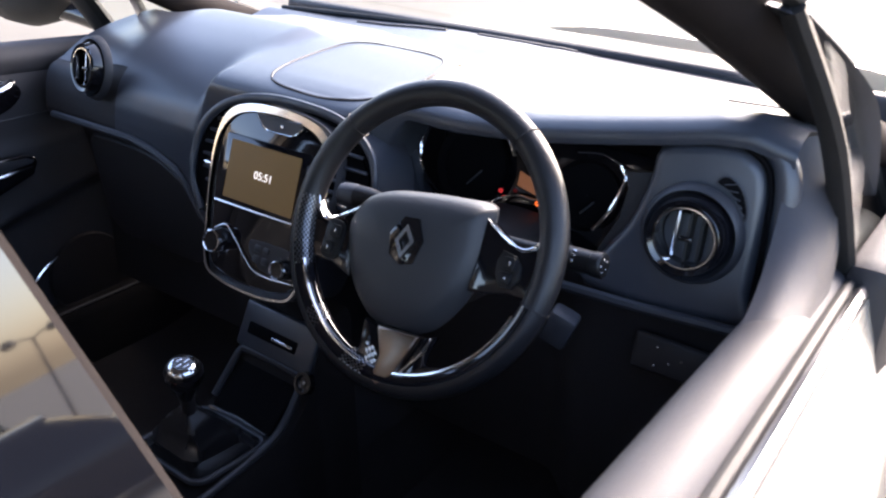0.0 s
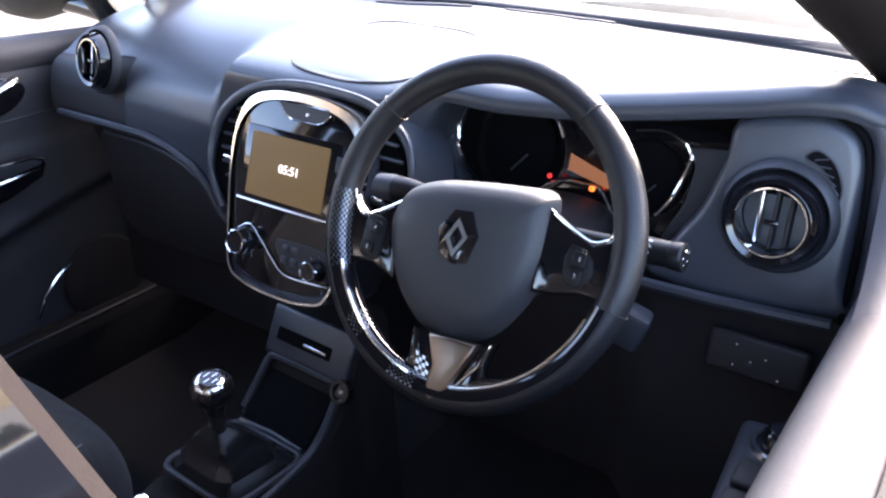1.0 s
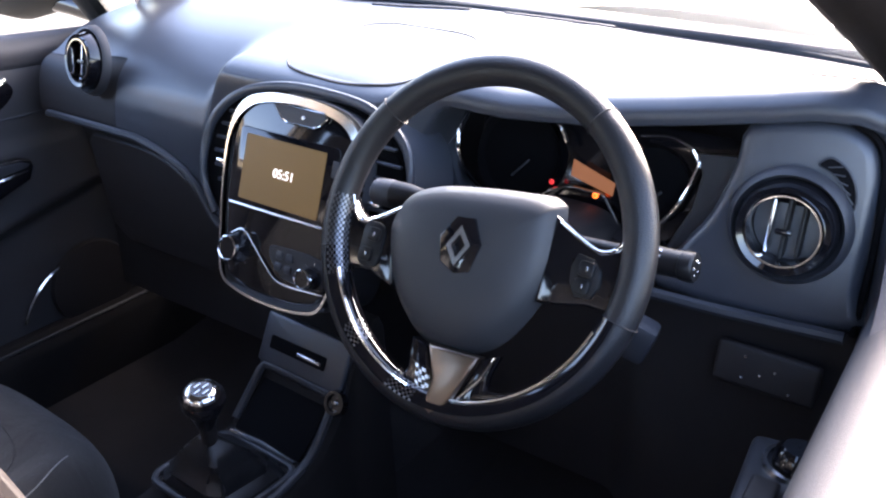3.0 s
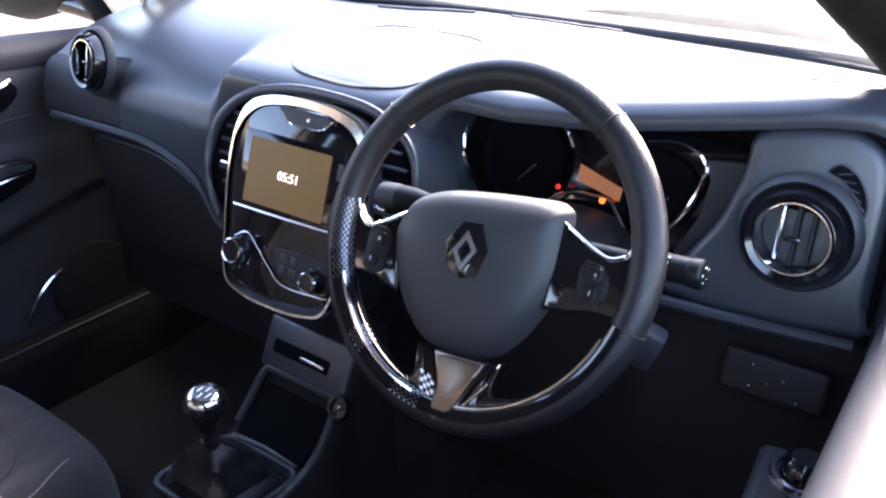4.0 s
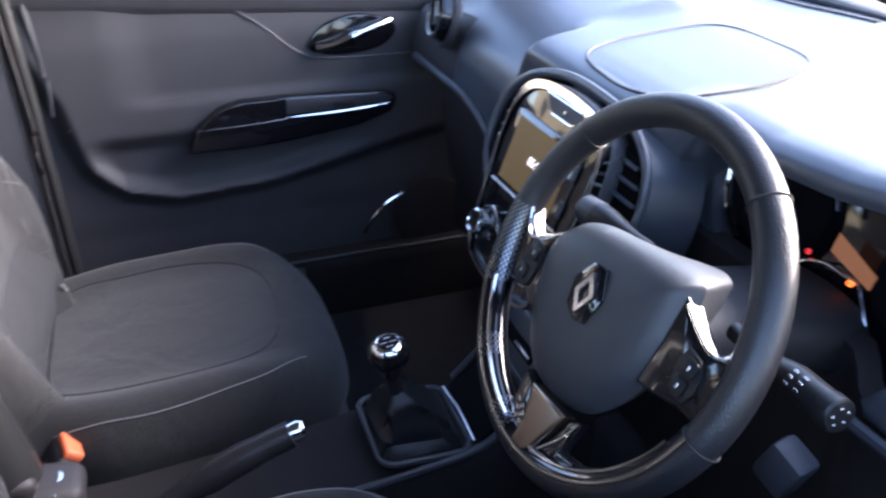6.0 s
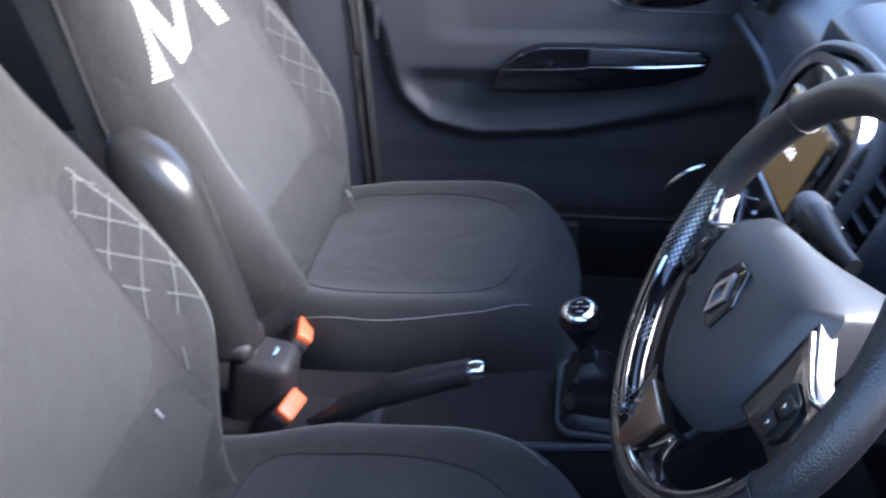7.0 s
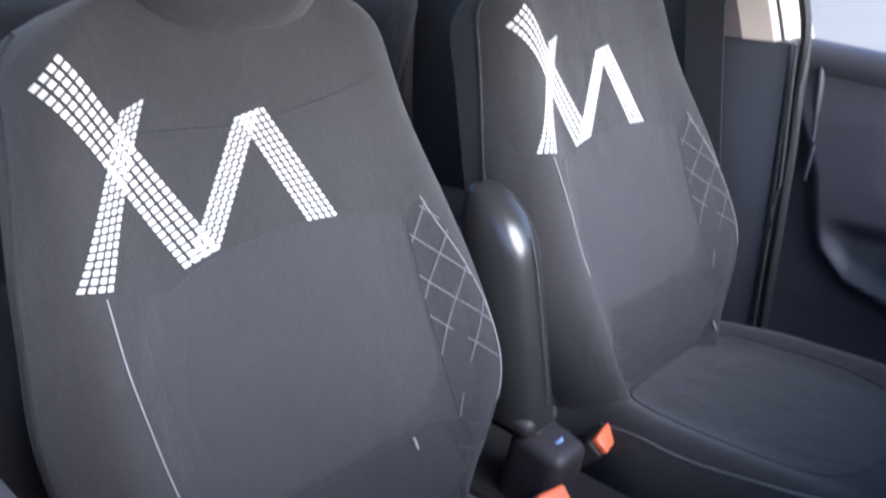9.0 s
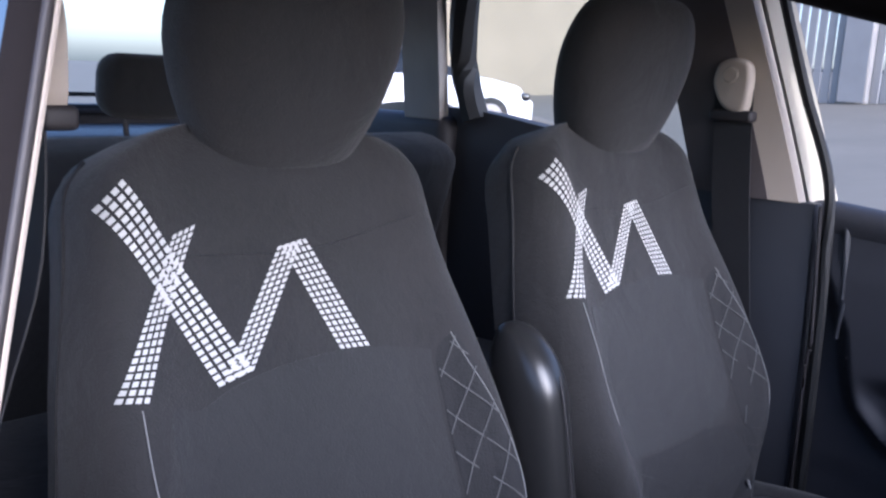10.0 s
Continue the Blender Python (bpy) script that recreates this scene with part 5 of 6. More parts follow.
part("blade_edge", tube(spline([WM @ Vector(p) for p in ((0.061, -0.101, 0.009), (0.052, -0.123, 0.010), (0.040, -0.141, 0.010), (0.029, -0.156, 0.010))], 5), 0.0016, n=6), CHROME, br, "chrome edge of the blade")
blade = [(-0.014, -0.112), (-0.034, -0.108), (-0.030, -0.138), (-0.036, -0.154), (-0.014, -0.171), (0.000, -0.168), (0.002, -0.140)]
bl = part("spoke_blade", prism(blade, 0.012, 0.003, 2, WM @ pose(0, 0, -0.003)), GLOSS, wheel, "gloss black blade beside the lower spoke")
for i in range(4):
    for j in range(9):
        if (i + j) % 2 == 0:
            sq = [(0, 0), (0.0042, -0.0010), (0.0049, -0.0046), (0.0007, -0.0036)]
            part("chequer", prism([(x - 0.022 + 0.0044 * i + 0.0010 * j, y - 0.131 - 0.0040 * j - 0.0011 * i) for x, y in sq][::-1], 0.0008, 0, 1, WM @ pose(0, 0, 0.0088)), SATIN, bl, smooth=False)

# ---- front seats ----
UP, OUT = Vector((0, -0.3256, 0.9455)), Vector((0, 0.9455, 0.3256))
BASE, TALL = Vector((0, -0.658, 0.992)), 0.93


def back_w(q):
    """Half width of the backrest at q metres up from its middle."""
    w = 0.262 + 0.026 * math.exp(-((q + 0.14) / 0.13) ** 2) - 0.028 * ease(0.0, 0.24, q) - 0.115 * ease(-0.20, -0.40, q)
    return w * max(0.0, 1 - (max(0.0, q - 0.20) / 0.115) ** 3.0) ** 0.5 if q < 0.315 else 0.0


def back_front(a, q):
    """How far the front of the backrest stands out at (a, q)."""
    w = max(back_w(q), 0.02)
    s = min(1, abs(a) / w)
    bolster = 0.040 * math.exp(-((s - 0.84) / 0.17) ** 2) * (1 - 0.65 * ease(-0.08, 0.14, q))
    edge = 0.075 * (1 - max(0.0, 1 - s ** 13) ** 0.5)
    crown = 0.050 * max(0.0, (q - 0.20) / 0.115) ** 2.5
    lumbar = 0.018 * math.exp(-((q + 0.24) / 0.12) ** 2)
    return bolster - edge - crown + lumbar - 0.008


NARROW = [1.0, 0.0]  # width and sideways shift of the backrest being built


def flare(a, q):
    """The side towards the sill stays wide at the foot of the backrest."""
    return 1 + 0.42 * ease(-0.20, -0.40, q) * (a > 0)


def on_back(a, q, lift=0.0):
    if lift:  # panels and threads stay inside the bolsters
        a = max(-0.965 * back_w(q), min(0.965 * back_w(q), a))
    return BASE + Vector((a * flare(a, q) * NARROW[0] + NARROW[1], 0, 0)) + UP * (q * TALL) + OUT * (back_front(a, q) + lift)


SET = [0.0, 0.0]  # how far forward and up the cushion being built is set


def cush_w(t):
    return 0.240 - 0.012 * ease(0.5, 1.0, t) ** 2 - 0.035 * ease(0.35, 0.0, t)


def on_cushion(a, t, lift=0.0):
    """A point of the cushion's top; t runs from the back (0) to the front edge (1)."""
    s = min(1, abs(a) / cush_w(t))
    bol = 0.030 * math.exp(-((s - 0.82) / 0.17) ** 2) * (1 - 0.7 * ease(0.65, 1, t))
    edge = 0.075 * (1 - max(0.0, 1 - s ** 5) ** 0.5)
    drop = 0.105 * (1 - math.sqrt(max(0.0, 1 - max(0.0, (t - 0.80) / 0.20) ** 2)))
    y = -0.56 + t * (0.475 - 0.075 * s ** 3.5)
    return Vector((a, y + SET[0], 0.640 + 0.022 * t + bol - edge - drop + lift + SET[1]))


def on_surface(fn, outline, lift, n=5):
    """A thin panel that follows a surface inside an outline: rings shrinking to its middle."""
    pts = spline([(a, b, 0) for a, b in outline], n, closed=True)
    ca, cb = sum(p.x for p in pts) / len(pts), sum(p.y for p in pts) / len(pts)
    rows = [[fn(p.x, p.y, -0.004) for p in pts]]
    for k in range(12):
        s = 1 - k / 12
        up = lift * min(1, 0.4 + k)
        rows.append([fn(ca + (p.x - ca) * s, cb + (p.y - cb) * s, up) for p in pts])
    return from_grid(rows, closed_u=True, caps=True)


def stripe(fn, c00, c01, c10, c11, across, pitch=0.0083, fill=0.68):
    """Rows of small white dots within four corners: c00-c01 is one end, c10-c11 the other."""
    bm = bmesh.new()
    A, B, C, D = (Vector((*c, 0)) for c in (c00, c01, c10, c11))
    along = max(3, round(((A + B) / 2 - (C + D) / 2).length / pitch))
    for i in range(along):
        for j in range(across):
            q = []
            for di, dj in ((-1, -1), (-1, 1), (1, 1), (1, -1)):
                u, v = (i + 0.5 + di * fill / 2) / along, (j + 0.5 + dj * fill / 2) / across
                p = A.lerp(B, v).lerp(C.lerp(D, v), u)
                q.append(bm.verts.new(fn(p.x, p.y, 0.0022)))
            bm.faces.new(q)
    return bm


def clip_lines(poly, slope, gap, phase):
    """Parallel lines of one slope within a polygon, as pairs of ends."""
    out = []
    n = Vector((-slope[1], slope[0])).normalized()
    ds = [n.dot(Vector(p)) for p in poly]
    d = min(ds) + phase
    while d < max(ds):
        hits = []
        for p, q in zip(poly, poly[1:] + poly[:1]):
            a, b = n.dot(Vector(p)) - d, n.dot(Vector(q)) - d
            if a * b < 0:
                t = a / (a - b)
                hits.append((p[0] + (q[0] - p[0]) * t, p[1] + (q[1] - p[1]) * t))
        if len(hits) >= 2:
            out.append((hits[0], hits[-1]))
        d += gap
    return out


def line_on(fn, points, r, lift=0.001, n=8, dashes=False):
    pts = [fn(p.x, p.y, lift) for p in spline([(a, b, 0) for a, b in points], n)]
    return tube(pts, r, n=5)


def seat(name, cx, label, narrow, shift):
    NARROW[:] = narrow, shift
    SET[:] = (0.018, 0.0) if cx > 0 else (-0.020, 0.014)
    s = thing(name, label, "car seat", "front seats", at=(cx, 0, 0))
    rows = []
    for q in [float(k) for k in (*np.linspace(-0.43, 0.20, 34), *[0.20 + 0.1145 * math.sin(x) for x in np.linspace(0.12, math.pi / 2, 14)])]:
        w = max(back_w(q), 0.004)
        ring = [on_back(float(w * t), q) for t in np.sin(np.linspace(-math.pi / 2, math.pi / 2, 45))]
        pinch = 0.045 * max(0.0, (q - 0.20) / 0.115) ** 2
        back = [BASE + Vector((w * t * flare(t, q) * 0.97 * narrow + shift, 0, 0)) + UP * (q * TALL) - OUT * (0.12 - pinch + 0.035 * (1 - t * t)) for t in np.linspace(1, -1, 21)]
        rows.append(ring + back)
    bk = part("backrest", from_grid(rows, closed_u=True, caps=True), CLOTH, s, "charcoal cloth backrest")
    ins = [(0.190, 0.000), (0.150, 0.000), (0.104, 0.016), (0.03, 0.026), (-0.06, 0.026), (-0.160, 0.006), (-0.168, -0.01), (-0.168, -0.08), (-0.167, -0.15), (-0.158, -0.200), (-0.12, -0.230), (-0.07, -0.238), (-0.02, -0.240), (0.06, -0.240), (0.12, -0.235), (0.175, -0.222), (0.185, -0.12)]
    part("insert", on_surface(on_back, ins, 0.0015, 4), INSERT, bk, "grey cloth centre panel of the backrest")
    qu = [(-0.174, -0.004), (-0.200, 0.014), (-0.222, -0.05), (-0.240, -0.12), (-0.242, -0.19), (-0.215, -0.265), (-0.170, -0.31), (-0.166, -0.26), (-0.170, -0.20), (-0.172, -0.14), (-0.173, -0.07)]
    part("quilted_panel", on_surface(on_back, qu, 0.0012, 4), QUILT, bk, "black quilted side panel")
    for slope, ph in (((0.55, -1.0), 0.012), ((-0.75, -0.9), 0.010)):
        for a, b in clip_lines(qu, slope, 0.034, ph):
            if max(a[1], b[1]) > -0.13:
                part("quilt_thread", line_on(on_back, (a, ((a[0] + b[0]) / 2, (a[1] + b[1]) / 2), b), 0.0009, 0.0026, 8), FAINT, bk)
    for slope in ((1.0, 0.45), (0.35, -1.0)):
        for a, b in clip_lines([(-0.20, -0.27), (0.14, -0.25), (0.16, -0.36), (-0.17, -0.36)], slope, 0.030, 0.01):
            part("seam_crease", line_on(on_back, (a, ((a[0] + b[0]) / 2, (a[1] + b[1]) / 2), b), 0.0007, 0.0008, 4), INSERT, bk)
    part("bolster_thread", line_on(on_back, ((-0.196, 0.020), (-0.208, -0.02), (-0.226, -0.07), (-0.243, -0.13), (-0.245, -0.19), (-0.220, -0.265)), 0.0007), THREAD, bk, "pale stitching along the bolster")
    low = [(-0.165, -0.262), (-0.075, -0.246), (-0.02, -0.246), (0.06, -0.246), (0.11, -0.243), (0.135, -0.245), (0.125, -0.30), (0.10, -0.37), (0.0, -0.385), (-0.13, -0.37), (-0.155, -0.32)]
    part("lower_panel", on_surface(on_back, low, 0.0008, 4), QUILT, bk, "black quilted panel at the foot of the backrest")
    part("bolster_thread", line_on(on_back, ((0.222, 0.016), (0.226, -0.05), (0.222, -0.11), (0.216, -0.18), (0.206, -0.25), (0.192, -0.34)) if cx > 0 else ((0.222, 0.016), (0.224, -0.05), (0.216, -0.11), (0.202, -0.17)), 0.0007), THREAD, bk, "pale stitching along the bolster")
    part("top_seam", line_on(on_back, ((0.19, 0.16), (0.10, 0.155), (0.0, 0.148), (-0.10, 0.16), (-0.18, 0.175)), 0.0012, 0.0004), QUILT, bk)
    for side in (-1, 1):
        pts = []
        for q in [float(k) for k in np.linspace(-0.38, 0.27, 24)]:
            w = back_w(q)
            pts.append(BASE + Vector((side * w * flare(side, q) * 0.995 * narrow + shift, 0, 0)) + UP * (q * TALL) - OUT * (0.075 - 0.02 * max(0, q / 0.3)))
        part("piping", tube(pts, 0.003, n=6), QUILT, bk, "piping round the backrest")
    # white dotted stripes
    for c in (((0.224, 0.213), (0.194, 0.241), (0.128, 0.017), (0.080, 0.027), 4), ((0.150, 0.180), (0.120, 0.190), (0.244, 0.026), (0.214, 0.020), 4),
              ((0.122, 0.021), (0.082, 0.027), (0.026, 0.156), (-0.010, 0.162), 4), ((0.022, 0.156), (-0.014, 0.162), (-0.034, 0.028), (-0.080, 0.024), 5)):
        part("dotted_stripe", stripe(on_back, c[0], c[1], c[2], c[3], c[4]), WHITE, bk, "stripe of small white printed dots", smooth=False)
    part("label_tag", rbox(0.003, 0.004, 0.016, 0.001, 1, Matrix.Translation(on_back(-0.095, -0.265, 0.006) if cx > 0 else on_back(-0.122, -0.355, 0.006)) @ pose(0, 0, 0, 20, 0, 30)), THREAD, bk, "small pale fabric tag")
    # cushion
    rows = []
    for t in [float(k) for k in (*np.linspace(-0.2, 0.8, 24), *[0.8 + 0.2 * math.sin(x) for x in np.linspace(0.14, math.pi / 2, 11)])]:
        w = cush_w(t)
        ring = [on_cushion(float(w * sx), t) for sx in np.sin(np.linspace(-math.pi / 2, math.pi / 2, 41))]
        under = [Vector((w * sx * 0.96, ring[0].y + (ring[20].y - ring[0].y) * (1 - abs(sx) ** 3.5), 0.47)) for sx in np.linspace(1, -1, 13)]
        rows.append(ring + under)
    cu = part("cushion", from_grid(rows, closed_u=True, caps=True), CLOTH, s, "charcoal cloth seat cushion")
    ci = [(0.13, 0.12), (0.155, 0.35), (0.15, 0.62), (0.11, 0.76), (0.0, 0.80), (-0.11, 0.76), (-0.15, 0.62), (-0.155, 0.35), (-0.13, 0.12), (0, 0.09)]
    part("insert", on_surface(on_cushion, ci, 0.0012, 4), INSERT, cu, "grey cloth centre panel of the cushion")
    ring = [on_cushion(p.x, p.y, 0.0008) for p in spline([(a * 1.01, b, 0) for a, b in ci], 5, closed=True)]
    part("insert_seam", tube(ring, 0.0014, closed=True, n=5), QUILT, cu)
    for side in (-1, 1):
        part("cushion_thread", line_on(on_cushion, ((side * 0.200, 0.12), (side * 0.215, 0.35), (side * 0.212, 0.60), (side * 0.198, 0.78), (side * 0.165, 0.88)), 0.0009, 0.0010), THREAD, cu, "pale stitching along the cushion")
    part("side_cover", rbox(0.02, 0.46, 0.12, 0.008, 3, pose(0.255, -0.34, 0.51)), LOWER, s, "black plastic seat side cover")
    part("side_cover", rbox(0.02, 0.46, 0.12, 0.008, 3, pose(-0.255, -0.34, 0.51)), LOWER, s, "black plastic seat side cover")
    part("runner", rbox(0.40, 0.40, 0.06, 0.01, 2, pose(0, -0.33, 0.43)), LOWER, s, "dark seat frame and runners")
    # headrest
    hm = pose(-0.024, -0.767, 1.317, -9, 0, 0) @ Matrix.Diagonal((0.91, 0.95, 0.91, 1))
    rows = []
    for b in np.linspace(-math.pi / 2, math.pi / 2, 26):
        cz, cr = math.sin(b), max(0.015, math.cos(b)) ** 0.42
        zz = math.copysign(abs(cz) ** 0.85, cz)
        taper = 1.0 - 0.24 * ease(0.3, -1.0, zz) - 0.03 * ease(0.3, 1, zz)
        rows.append([hm @ Vector((0.153 * taper * cr * math.copysign(abs(math.cos(a)) ** 0.62, math.cos(a)), 0.066 * cr * math.copysign(abs(math.sin(a)) ** 0.8, math.sin(a)) + 0.012 * zz, 0.145 * zz))
                     for a in np.linspace(0, 2 * math.pi, 41)[:-1]])
    hr = part("headrest", from_grid(rows, closed_u=True, caps=True), CLOTH, s, "padded charcoal cloth headrest")
    for dx in (-0.115, 0.072):
        part("headrest_post", tube([(dx, -0.80, 1.17), (dx, -0.79, 1.25), (dx, -0.785, 1.31)], 0.0065, n=10), LOWER, hr, "black headrest post")
        part("post_collar", lathe([(0.001, 0.008), (0.012, 0.008), (0.016, 0.003), (0.017, -0.012)], 16, pose(dx, -0.795, 1.225, 12)), GLOSS, bk, "black plastic post guide")
    return s


seat("front_seat", 0.300, "charcoal cloth driver's seat with white dotted stripes on its backrest", 0.91, 0.0)
seat("front_seat", -0.329, "charcoal cloth passenger seat with white dotted stripes on its backrest", 0.91, 0.0)

# ---- belts and buckles ----
for x, y, z, lab, rz in ((0.057, -0.477, 0.645, "driver's seat belt buckle with an orange push button", -12), (-0.109, -0.508, 0.639, "passenger seat belt buckle with an orange push button", 12)):
    b = thing("belt_buckle", lab, "buckle", "belt buckles", at=(x, y, z))
    b.rotation_euler = (radians(-42), 0, radians(rz))
    part("body", rbox(0.050, 0.030, 0.075, 0.006, 3, pose(0, 0, -0.045)), LOWER, b)
    part("push_button", rbox(0.046, 0.026, 0.014, 0.004, 3, pose(0, 0, -0.002)), ORANGE, b, "orange push button")
    part("stalk", rbox(0.030, 0.010, 0.12, 0.004, 2, pose(0, -0.01, -0.13)), LOWER, b)
for side, sh in ((1, 0.015), (-1, 0.0)):
    in_ = 0.048 if side > 0 else 0.0
    b = thing("seat_belt", "black seat belt hanging at the middle pillar", "seat belt", "front seat belts")
    pts = spline([(side * (0.612 - in_), -0.708 + sh, 1.32), (side * (0.622 - in_), -0.70 + sh, 1.15), (side * 0.632, -0.68 + sh, 0.95), (side * 0.640, -0.64 + sh, 0.60)], 6)
    rows = [[p + Vector((0, dy, 0)) for dy in ((-0.036, -0.018, 0, 0.018, 0.036) if side < 0 else (-0.024, -0.012, 0, 0.012, 0.024))] for p in pts]
    part("webbing", thick(rows, (-side * 0.002, 0, 0)), BELT, b)
    tear = spline([(-0.034, 0.012, 0), (-0.025, 0.038, 0), (0.0, 0.047, 0), (0.026, 0.040, 0), (0.034, 0.020, 0), (0.034, -0.012, 0), (0.030, -0.040, 0), (0.014, -0.048, 0), (-0.014, -0.036, 0), (-0.030, -0.010, 0)], 4, closed=True)
    AM = basis((-0.612 if side < 0 else 0.548, -0.706 if side < 0 else -0.692, 1.316 if side < 0 else 1.313), (0, 1, 0), (0, 0, 1))
    cov = part("anchor_cover", prism([(p.x, p.y) for p in tear], 0.022, 0.009, 4, AM), BEIGE, b, "beige belt anchor cover")
    part("slot", rbox(0.030, 0.060 if side > 0 else 0.078, 0.020, 0.006, 3, pose(AM.translation.x + 0.006, AM.translation.y + 0.004, AM.translation.z - 0.052)), LOWER, b, "dark belt guide")
    part("screw_cap", lathe([(0.001, 0.003), (0.012, 0.003), (0.015, 0.0)], 18, AM @ pose(0.0, 0.018, 0.022 if side < 0 else 0.0)), BEIGE, cov)

# ---- centre console ----
con = thing("centre_console", "black plastic centre console between the front seats", "console")
rows = []
for y, z, w in ((0.16, 0.79, 0.080), (0.105, 0.770, 0.080), (0.075, 0.712, 0.082), (0.060, 0.690, 0.083), (0.01, 0.640, 0.084), (-0.10, 0.628, 0.085), (-0.25, 0.61, 0.08), (-0.45, 0.60, 0.075), (-0.70, 0.60, 0.075)):
    rows.append([(-w - 0.012, y, 0.40), (-w, y, z - 0.012), (-w + 0.008, y, z), (-w + 0.014, y, z), (w - 0.014, y, z), (w - 0.008, y, z), (w, y, z - 0.012), (w + 0.012, y, 0.40)])
part("body", from_grid(rows, caps=True), SILLMAT, con)
PM = basis((0.0, 0.092, 0.742), (1, 0, 0), (0, 0.03, 0.058))
pnl = part("slot_panel", rbox(0.158, 0.072, 0.012, 0.005, 3, PM @ pose(0, 0, 0.004)), PAD, con, "blue-grey panel below the stack")
part("slot", rbox(0.105, 0.020, 0.006, 0.003, 2, PM @ pose(-0.008, -0.004, 0.009)), VOID, pnl, "dark card slot")
part("slot_lip", rbox(0.045, 0.006, 0.006, 0.002, 2, PM @ pose(0.016, -0.006, 0.012)), SATIN, pnl)
sk = part("power_socket", lathe([(0.001, 0.004), (0.010, 0.004), (0.012, 0.009), (0.016, 0.009), (0.018, 0.0)], 24, PM @ pose(0.078, -0.044, 0.008)), GLOSS, con, "black power socket")
part("cap_mark", rbox(0.006, 0.006, 0.002, 0.001, 1, PM @ pose(0.078, -0.044, 0.0135)), SATIN, sk)
part("tray_rim", tube(spline([(-0.068, 0.010, 0.652), (-0.070, 0.045, 0.682), (-0.066, 0.066, 0.706), (-0.045, 0.070, 0.710), (0.045, 0.070, 0.710), (0.066, 0.066, 0.706), (0.072, 0.045, 0.682), (0.074, 0.0, 0.644), (0.080, -0.10, 0.634), (0.080, -0.22, 0.622)], 5), 0.006, n=8), PANEL, con, "raised edge of the storage tray")
part("tray_floor", rbox(0.125, 0.085, 0.006, 0.003, 2, pose(0, 0.035, 0.668, 38)), VOID, con, "black storage tray")
ring = [(x, y - 0.070, 0.640 - 0.05 * (y - 0.05)) for x, y in rounded(0.140, 0.125, 0.02, 5)]
part("gaiter_frame", tube(ring, 0.005, closed=True, n=8), PANEL, con, "frame of the gear gaiter")
part("gaiter_line", tube([(-0.058, -0.008, 0.646), (0.0, -0.004, 0.648), (0.062, -0.006, 0.646)], 0.0028, n=6), SATIN, con, "bright front edge of the gaiter frame")
gear = thing("gear_lever", "black gear lever with a chrome-topped knob and leather gaiter", "gear lever")
rows = []
for k in range(9):
    t = k / 8
    sc = (1 - t) ** 0.75 * 0.86 + 0.13
    wob = 1 + 0.06 * math.sin(k * 2.4)
    rows.append([Vector((x * sc * wob, -0.072 + y * sc * wob - 0.028 * t, 0.638 + 0.095 * t)) + Vector((0.024 * t, 0, 0)) + Vector((0.004 * math.sin(5 * i + k), 0.003 * math.cos(7 * i + k), 0)) for i, (x, y) in enumerate(rounded(0.130, 0.115, 0.02, 5))])
part("gaiter", from_grid(rows, closed_u=True, caps=True), LEATHER, gear, "black leather gaiter")
KM = pose(0.044, -0.112, 0.792, 6, 12, 0)
kn = part("knob", lathe([(0.010, -0.03), (0.014, -0.02), (0.021, 0.0), (0.0255, 0.012), (0.0245, 0.022), (0.019, 0.029), (0.001, 0.031)], 32, KM), GLOSS, gear, "gloss black gear knob")
part("cap", lathe([(0.0125, 0.0315), (0.0130, 0.0335), (0.0185, 0.031), (0.0210, 0.0265)], 32, KM), CHROME, kn, "chrome knob ring")
part("disc", lathe([(0.001, 0.0322), (0.0128, 0.0318)], 28, KM), GLOSS, kn, "dark disc with the shift pattern")
for a in ((0, 0.012), (0.0, 0.0), (-0.007, 0.006), (0.007, 0.006)):
    part("gate_mark", rbox(0.002, 0.009, 0.001, 0.0003, 1, KM @ pose(a[0], a[1] - 0.006, 0.0328)), SATIN, kn)
part("stem", tube([(0.018, -0.094, 0.70), (0.030, -0.102, 0.74), (0.042, -0.111, 0.785)], 0.010, n=12), LOWER, gear)
hb = thing("handbrake", "black handbrake lever with a chrome release button", "handbrake")
part("lever", tube(spline([(0.050, -0.46, 0.600), (0.051, -0.39, 0.650), (0.053, -0.31, 0.694), (0.054, -0.240, 0.720)], 5), [0.012] * 4 + [0.016] * 4 + [0.019] * 4 + [0.017] * 4, n=14), LEATHER, hb, "black leather-covered grip")
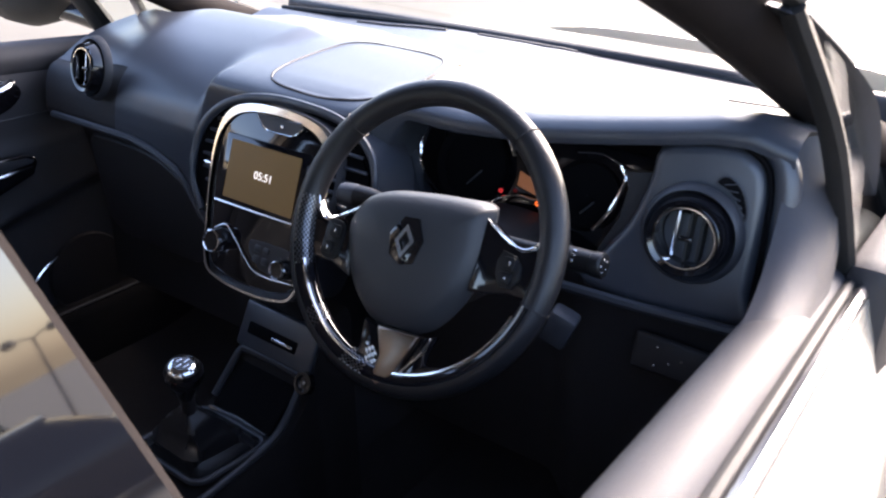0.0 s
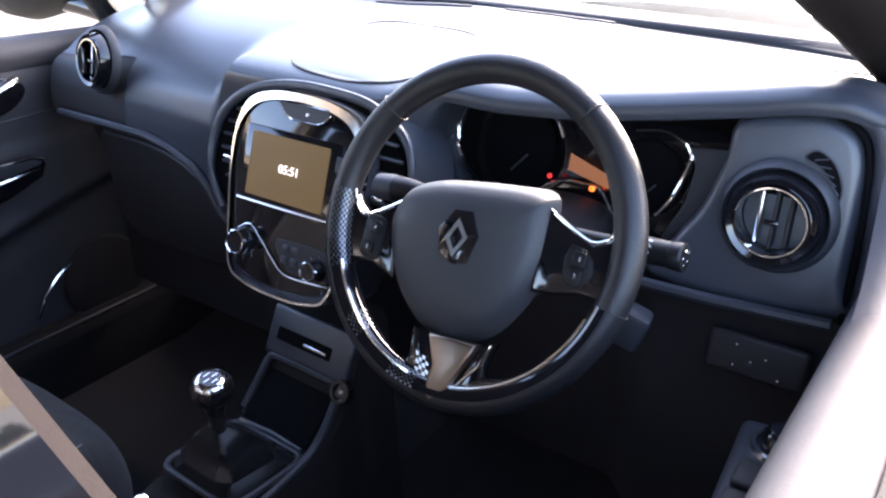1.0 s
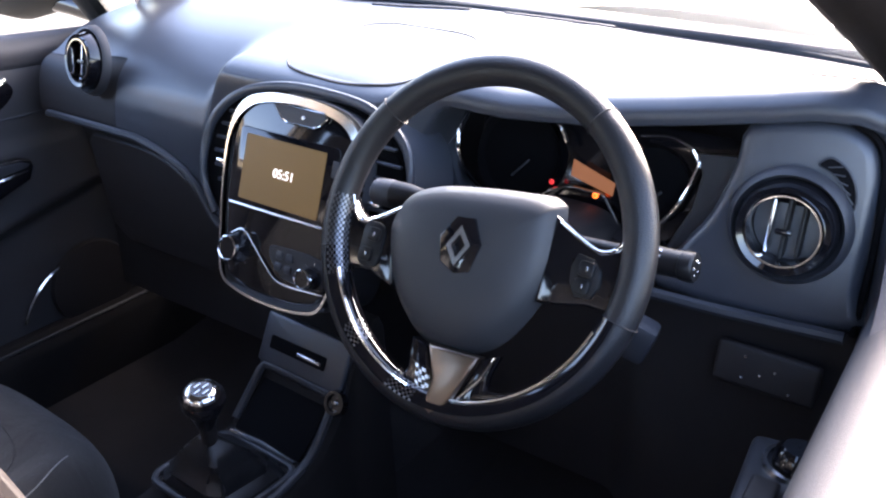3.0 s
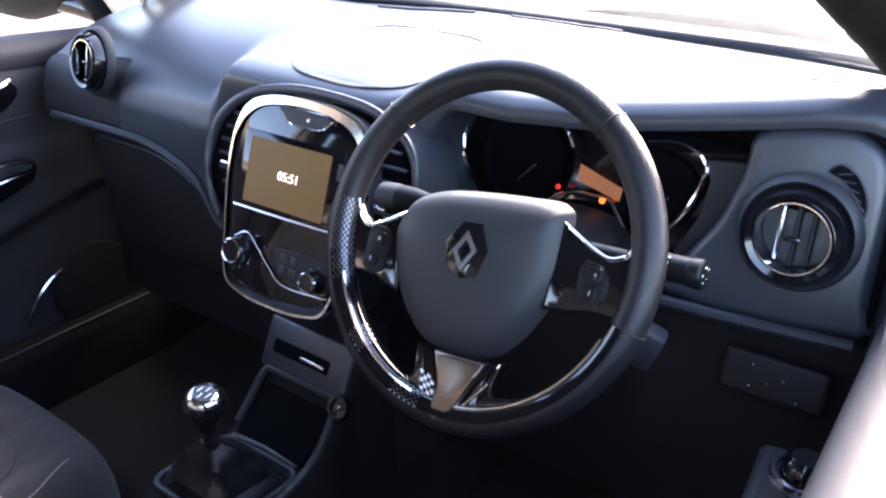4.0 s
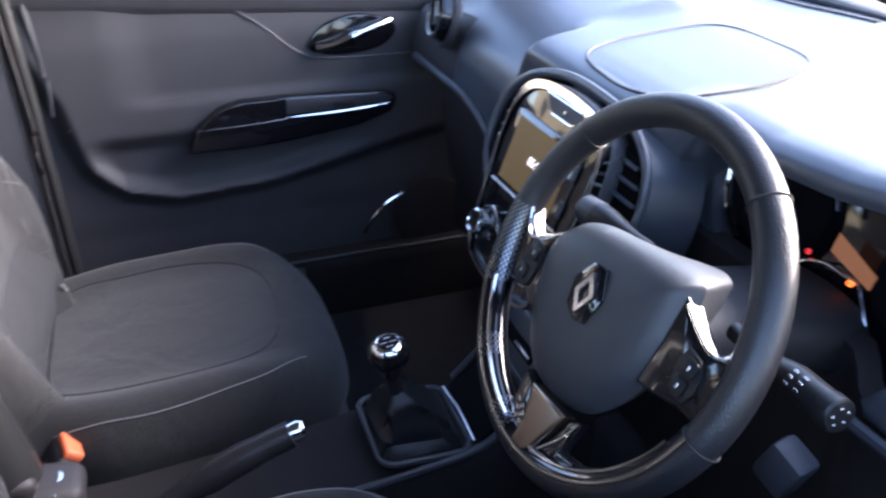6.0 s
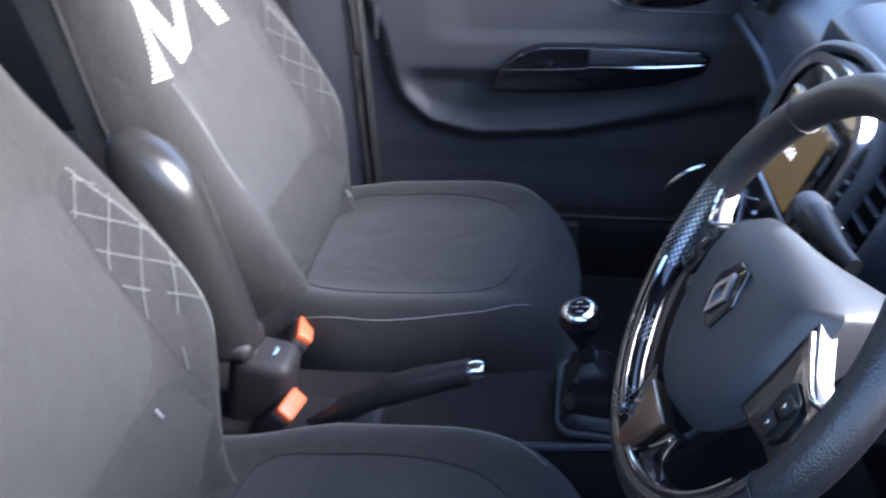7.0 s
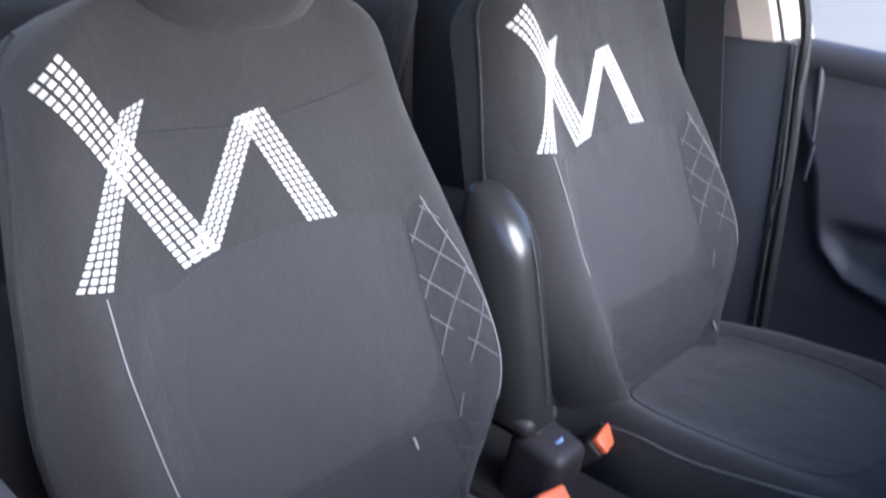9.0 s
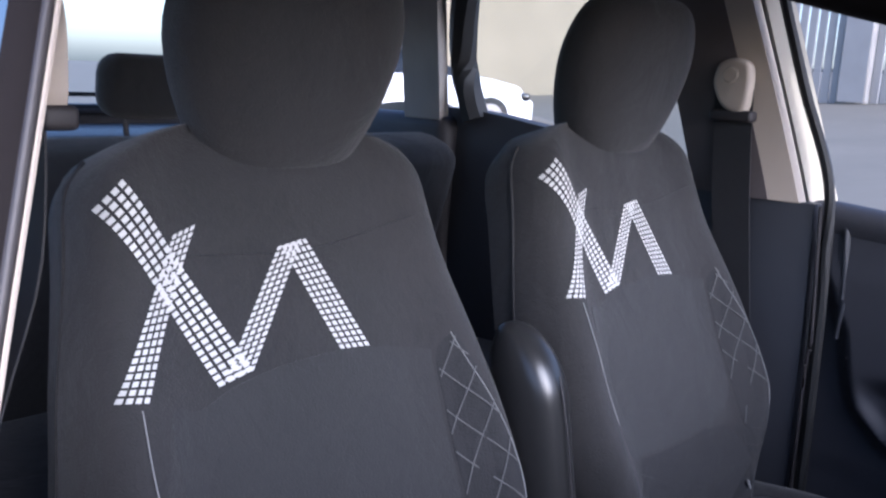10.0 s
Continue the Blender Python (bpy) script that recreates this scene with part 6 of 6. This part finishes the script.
part("button", tube([(0.054, -0.241, 0.720), (0.054, -0.230, 0.7235), (0.054, -0.224, 0.725)], [0.0135, 0.0135, 0.010], n=14), CHROME, hb, "chrome release button")
part("gaiter", rbox(0.075, 0.16, 0.03, 0.012, 3, pose(0.035, -0.44, 0.600, 8)), LOWER, hb)
hin = con
part("hinge_block", rbox(0.070, 0.085, 0.21, 0.018, 4, pose(0.012, -0.540, 0.596, -12)), LOWER, hin)
for k in range(4):
    part("rib", rbox(0.044, 0.004, 0.004, 0.001, 1, pose(0.012, -0.528 - 0.012 * k, 0.704 + 0.002 * k)), LOWER, hin)
# satin silver strip along the upper front edge of the block
part("lip", tube([(-0.016, -0.512, 0.688), (0.012, -0.506, 0.692), (0.040, -0.512, 0.688)], 0.006, n=8), SATIN, hin, "thin silver strip along the block's edge")
arm = thing("armrest", "black leatherette armrest folded up between the seats", "armrest")
rows = []
ax = Vector((0, -0.16, 0.88)).normalized()
for t in [float(k) for k in (*np.linspace(0, 0.72, 14), *[0.72 + 0.28 * math.sin(x) for x in np.linspace(0.12, math.pi / 2, 14)])]:
    c = Vector((0.020, -0.572, 0.715)) + ax * (0.300 * t)
    k = math.sqrt(max(0.0004, 1 - (max(0.0, t - 0.72) / 0.2805) ** 2))
    rows.append([c + Vector((0.038 * (0.35 + 0.65 * k if k > 0.3 else k * 1.8) * math.copysign(abs(math.cos(a)) ** 0.75, math.cos(a)), 0.052 * k * math.sin(a) - 0.02 * (1 - k), 0)) for a in np.linspace(0, 2 * math.pi, 29)[:-1]])
pad = part("pad", from_grid(rows, closed_u=True, caps=True), mat("glossy black leatherette", (0.018, 0.018, 0.018), 0.28, wear=0.0, vary=0.05), arm)
part("collar", rbox(0.070, 0.095, 0.030, 0.012, 3, pose(0.020, -0.572, 0.722, -10)), LOWER, arm, "black plastic hinge collar")
part("stitch_line", tube(spline([(0.020, -0.5215, 0.75), (0.020, -0.536, 0.83), (0.020, -0.5485, 0.90), (0.020, -0.565, 0.96)], 6), 0.0010, n=5), LOWER, arm, "seam down the front of the armrest")
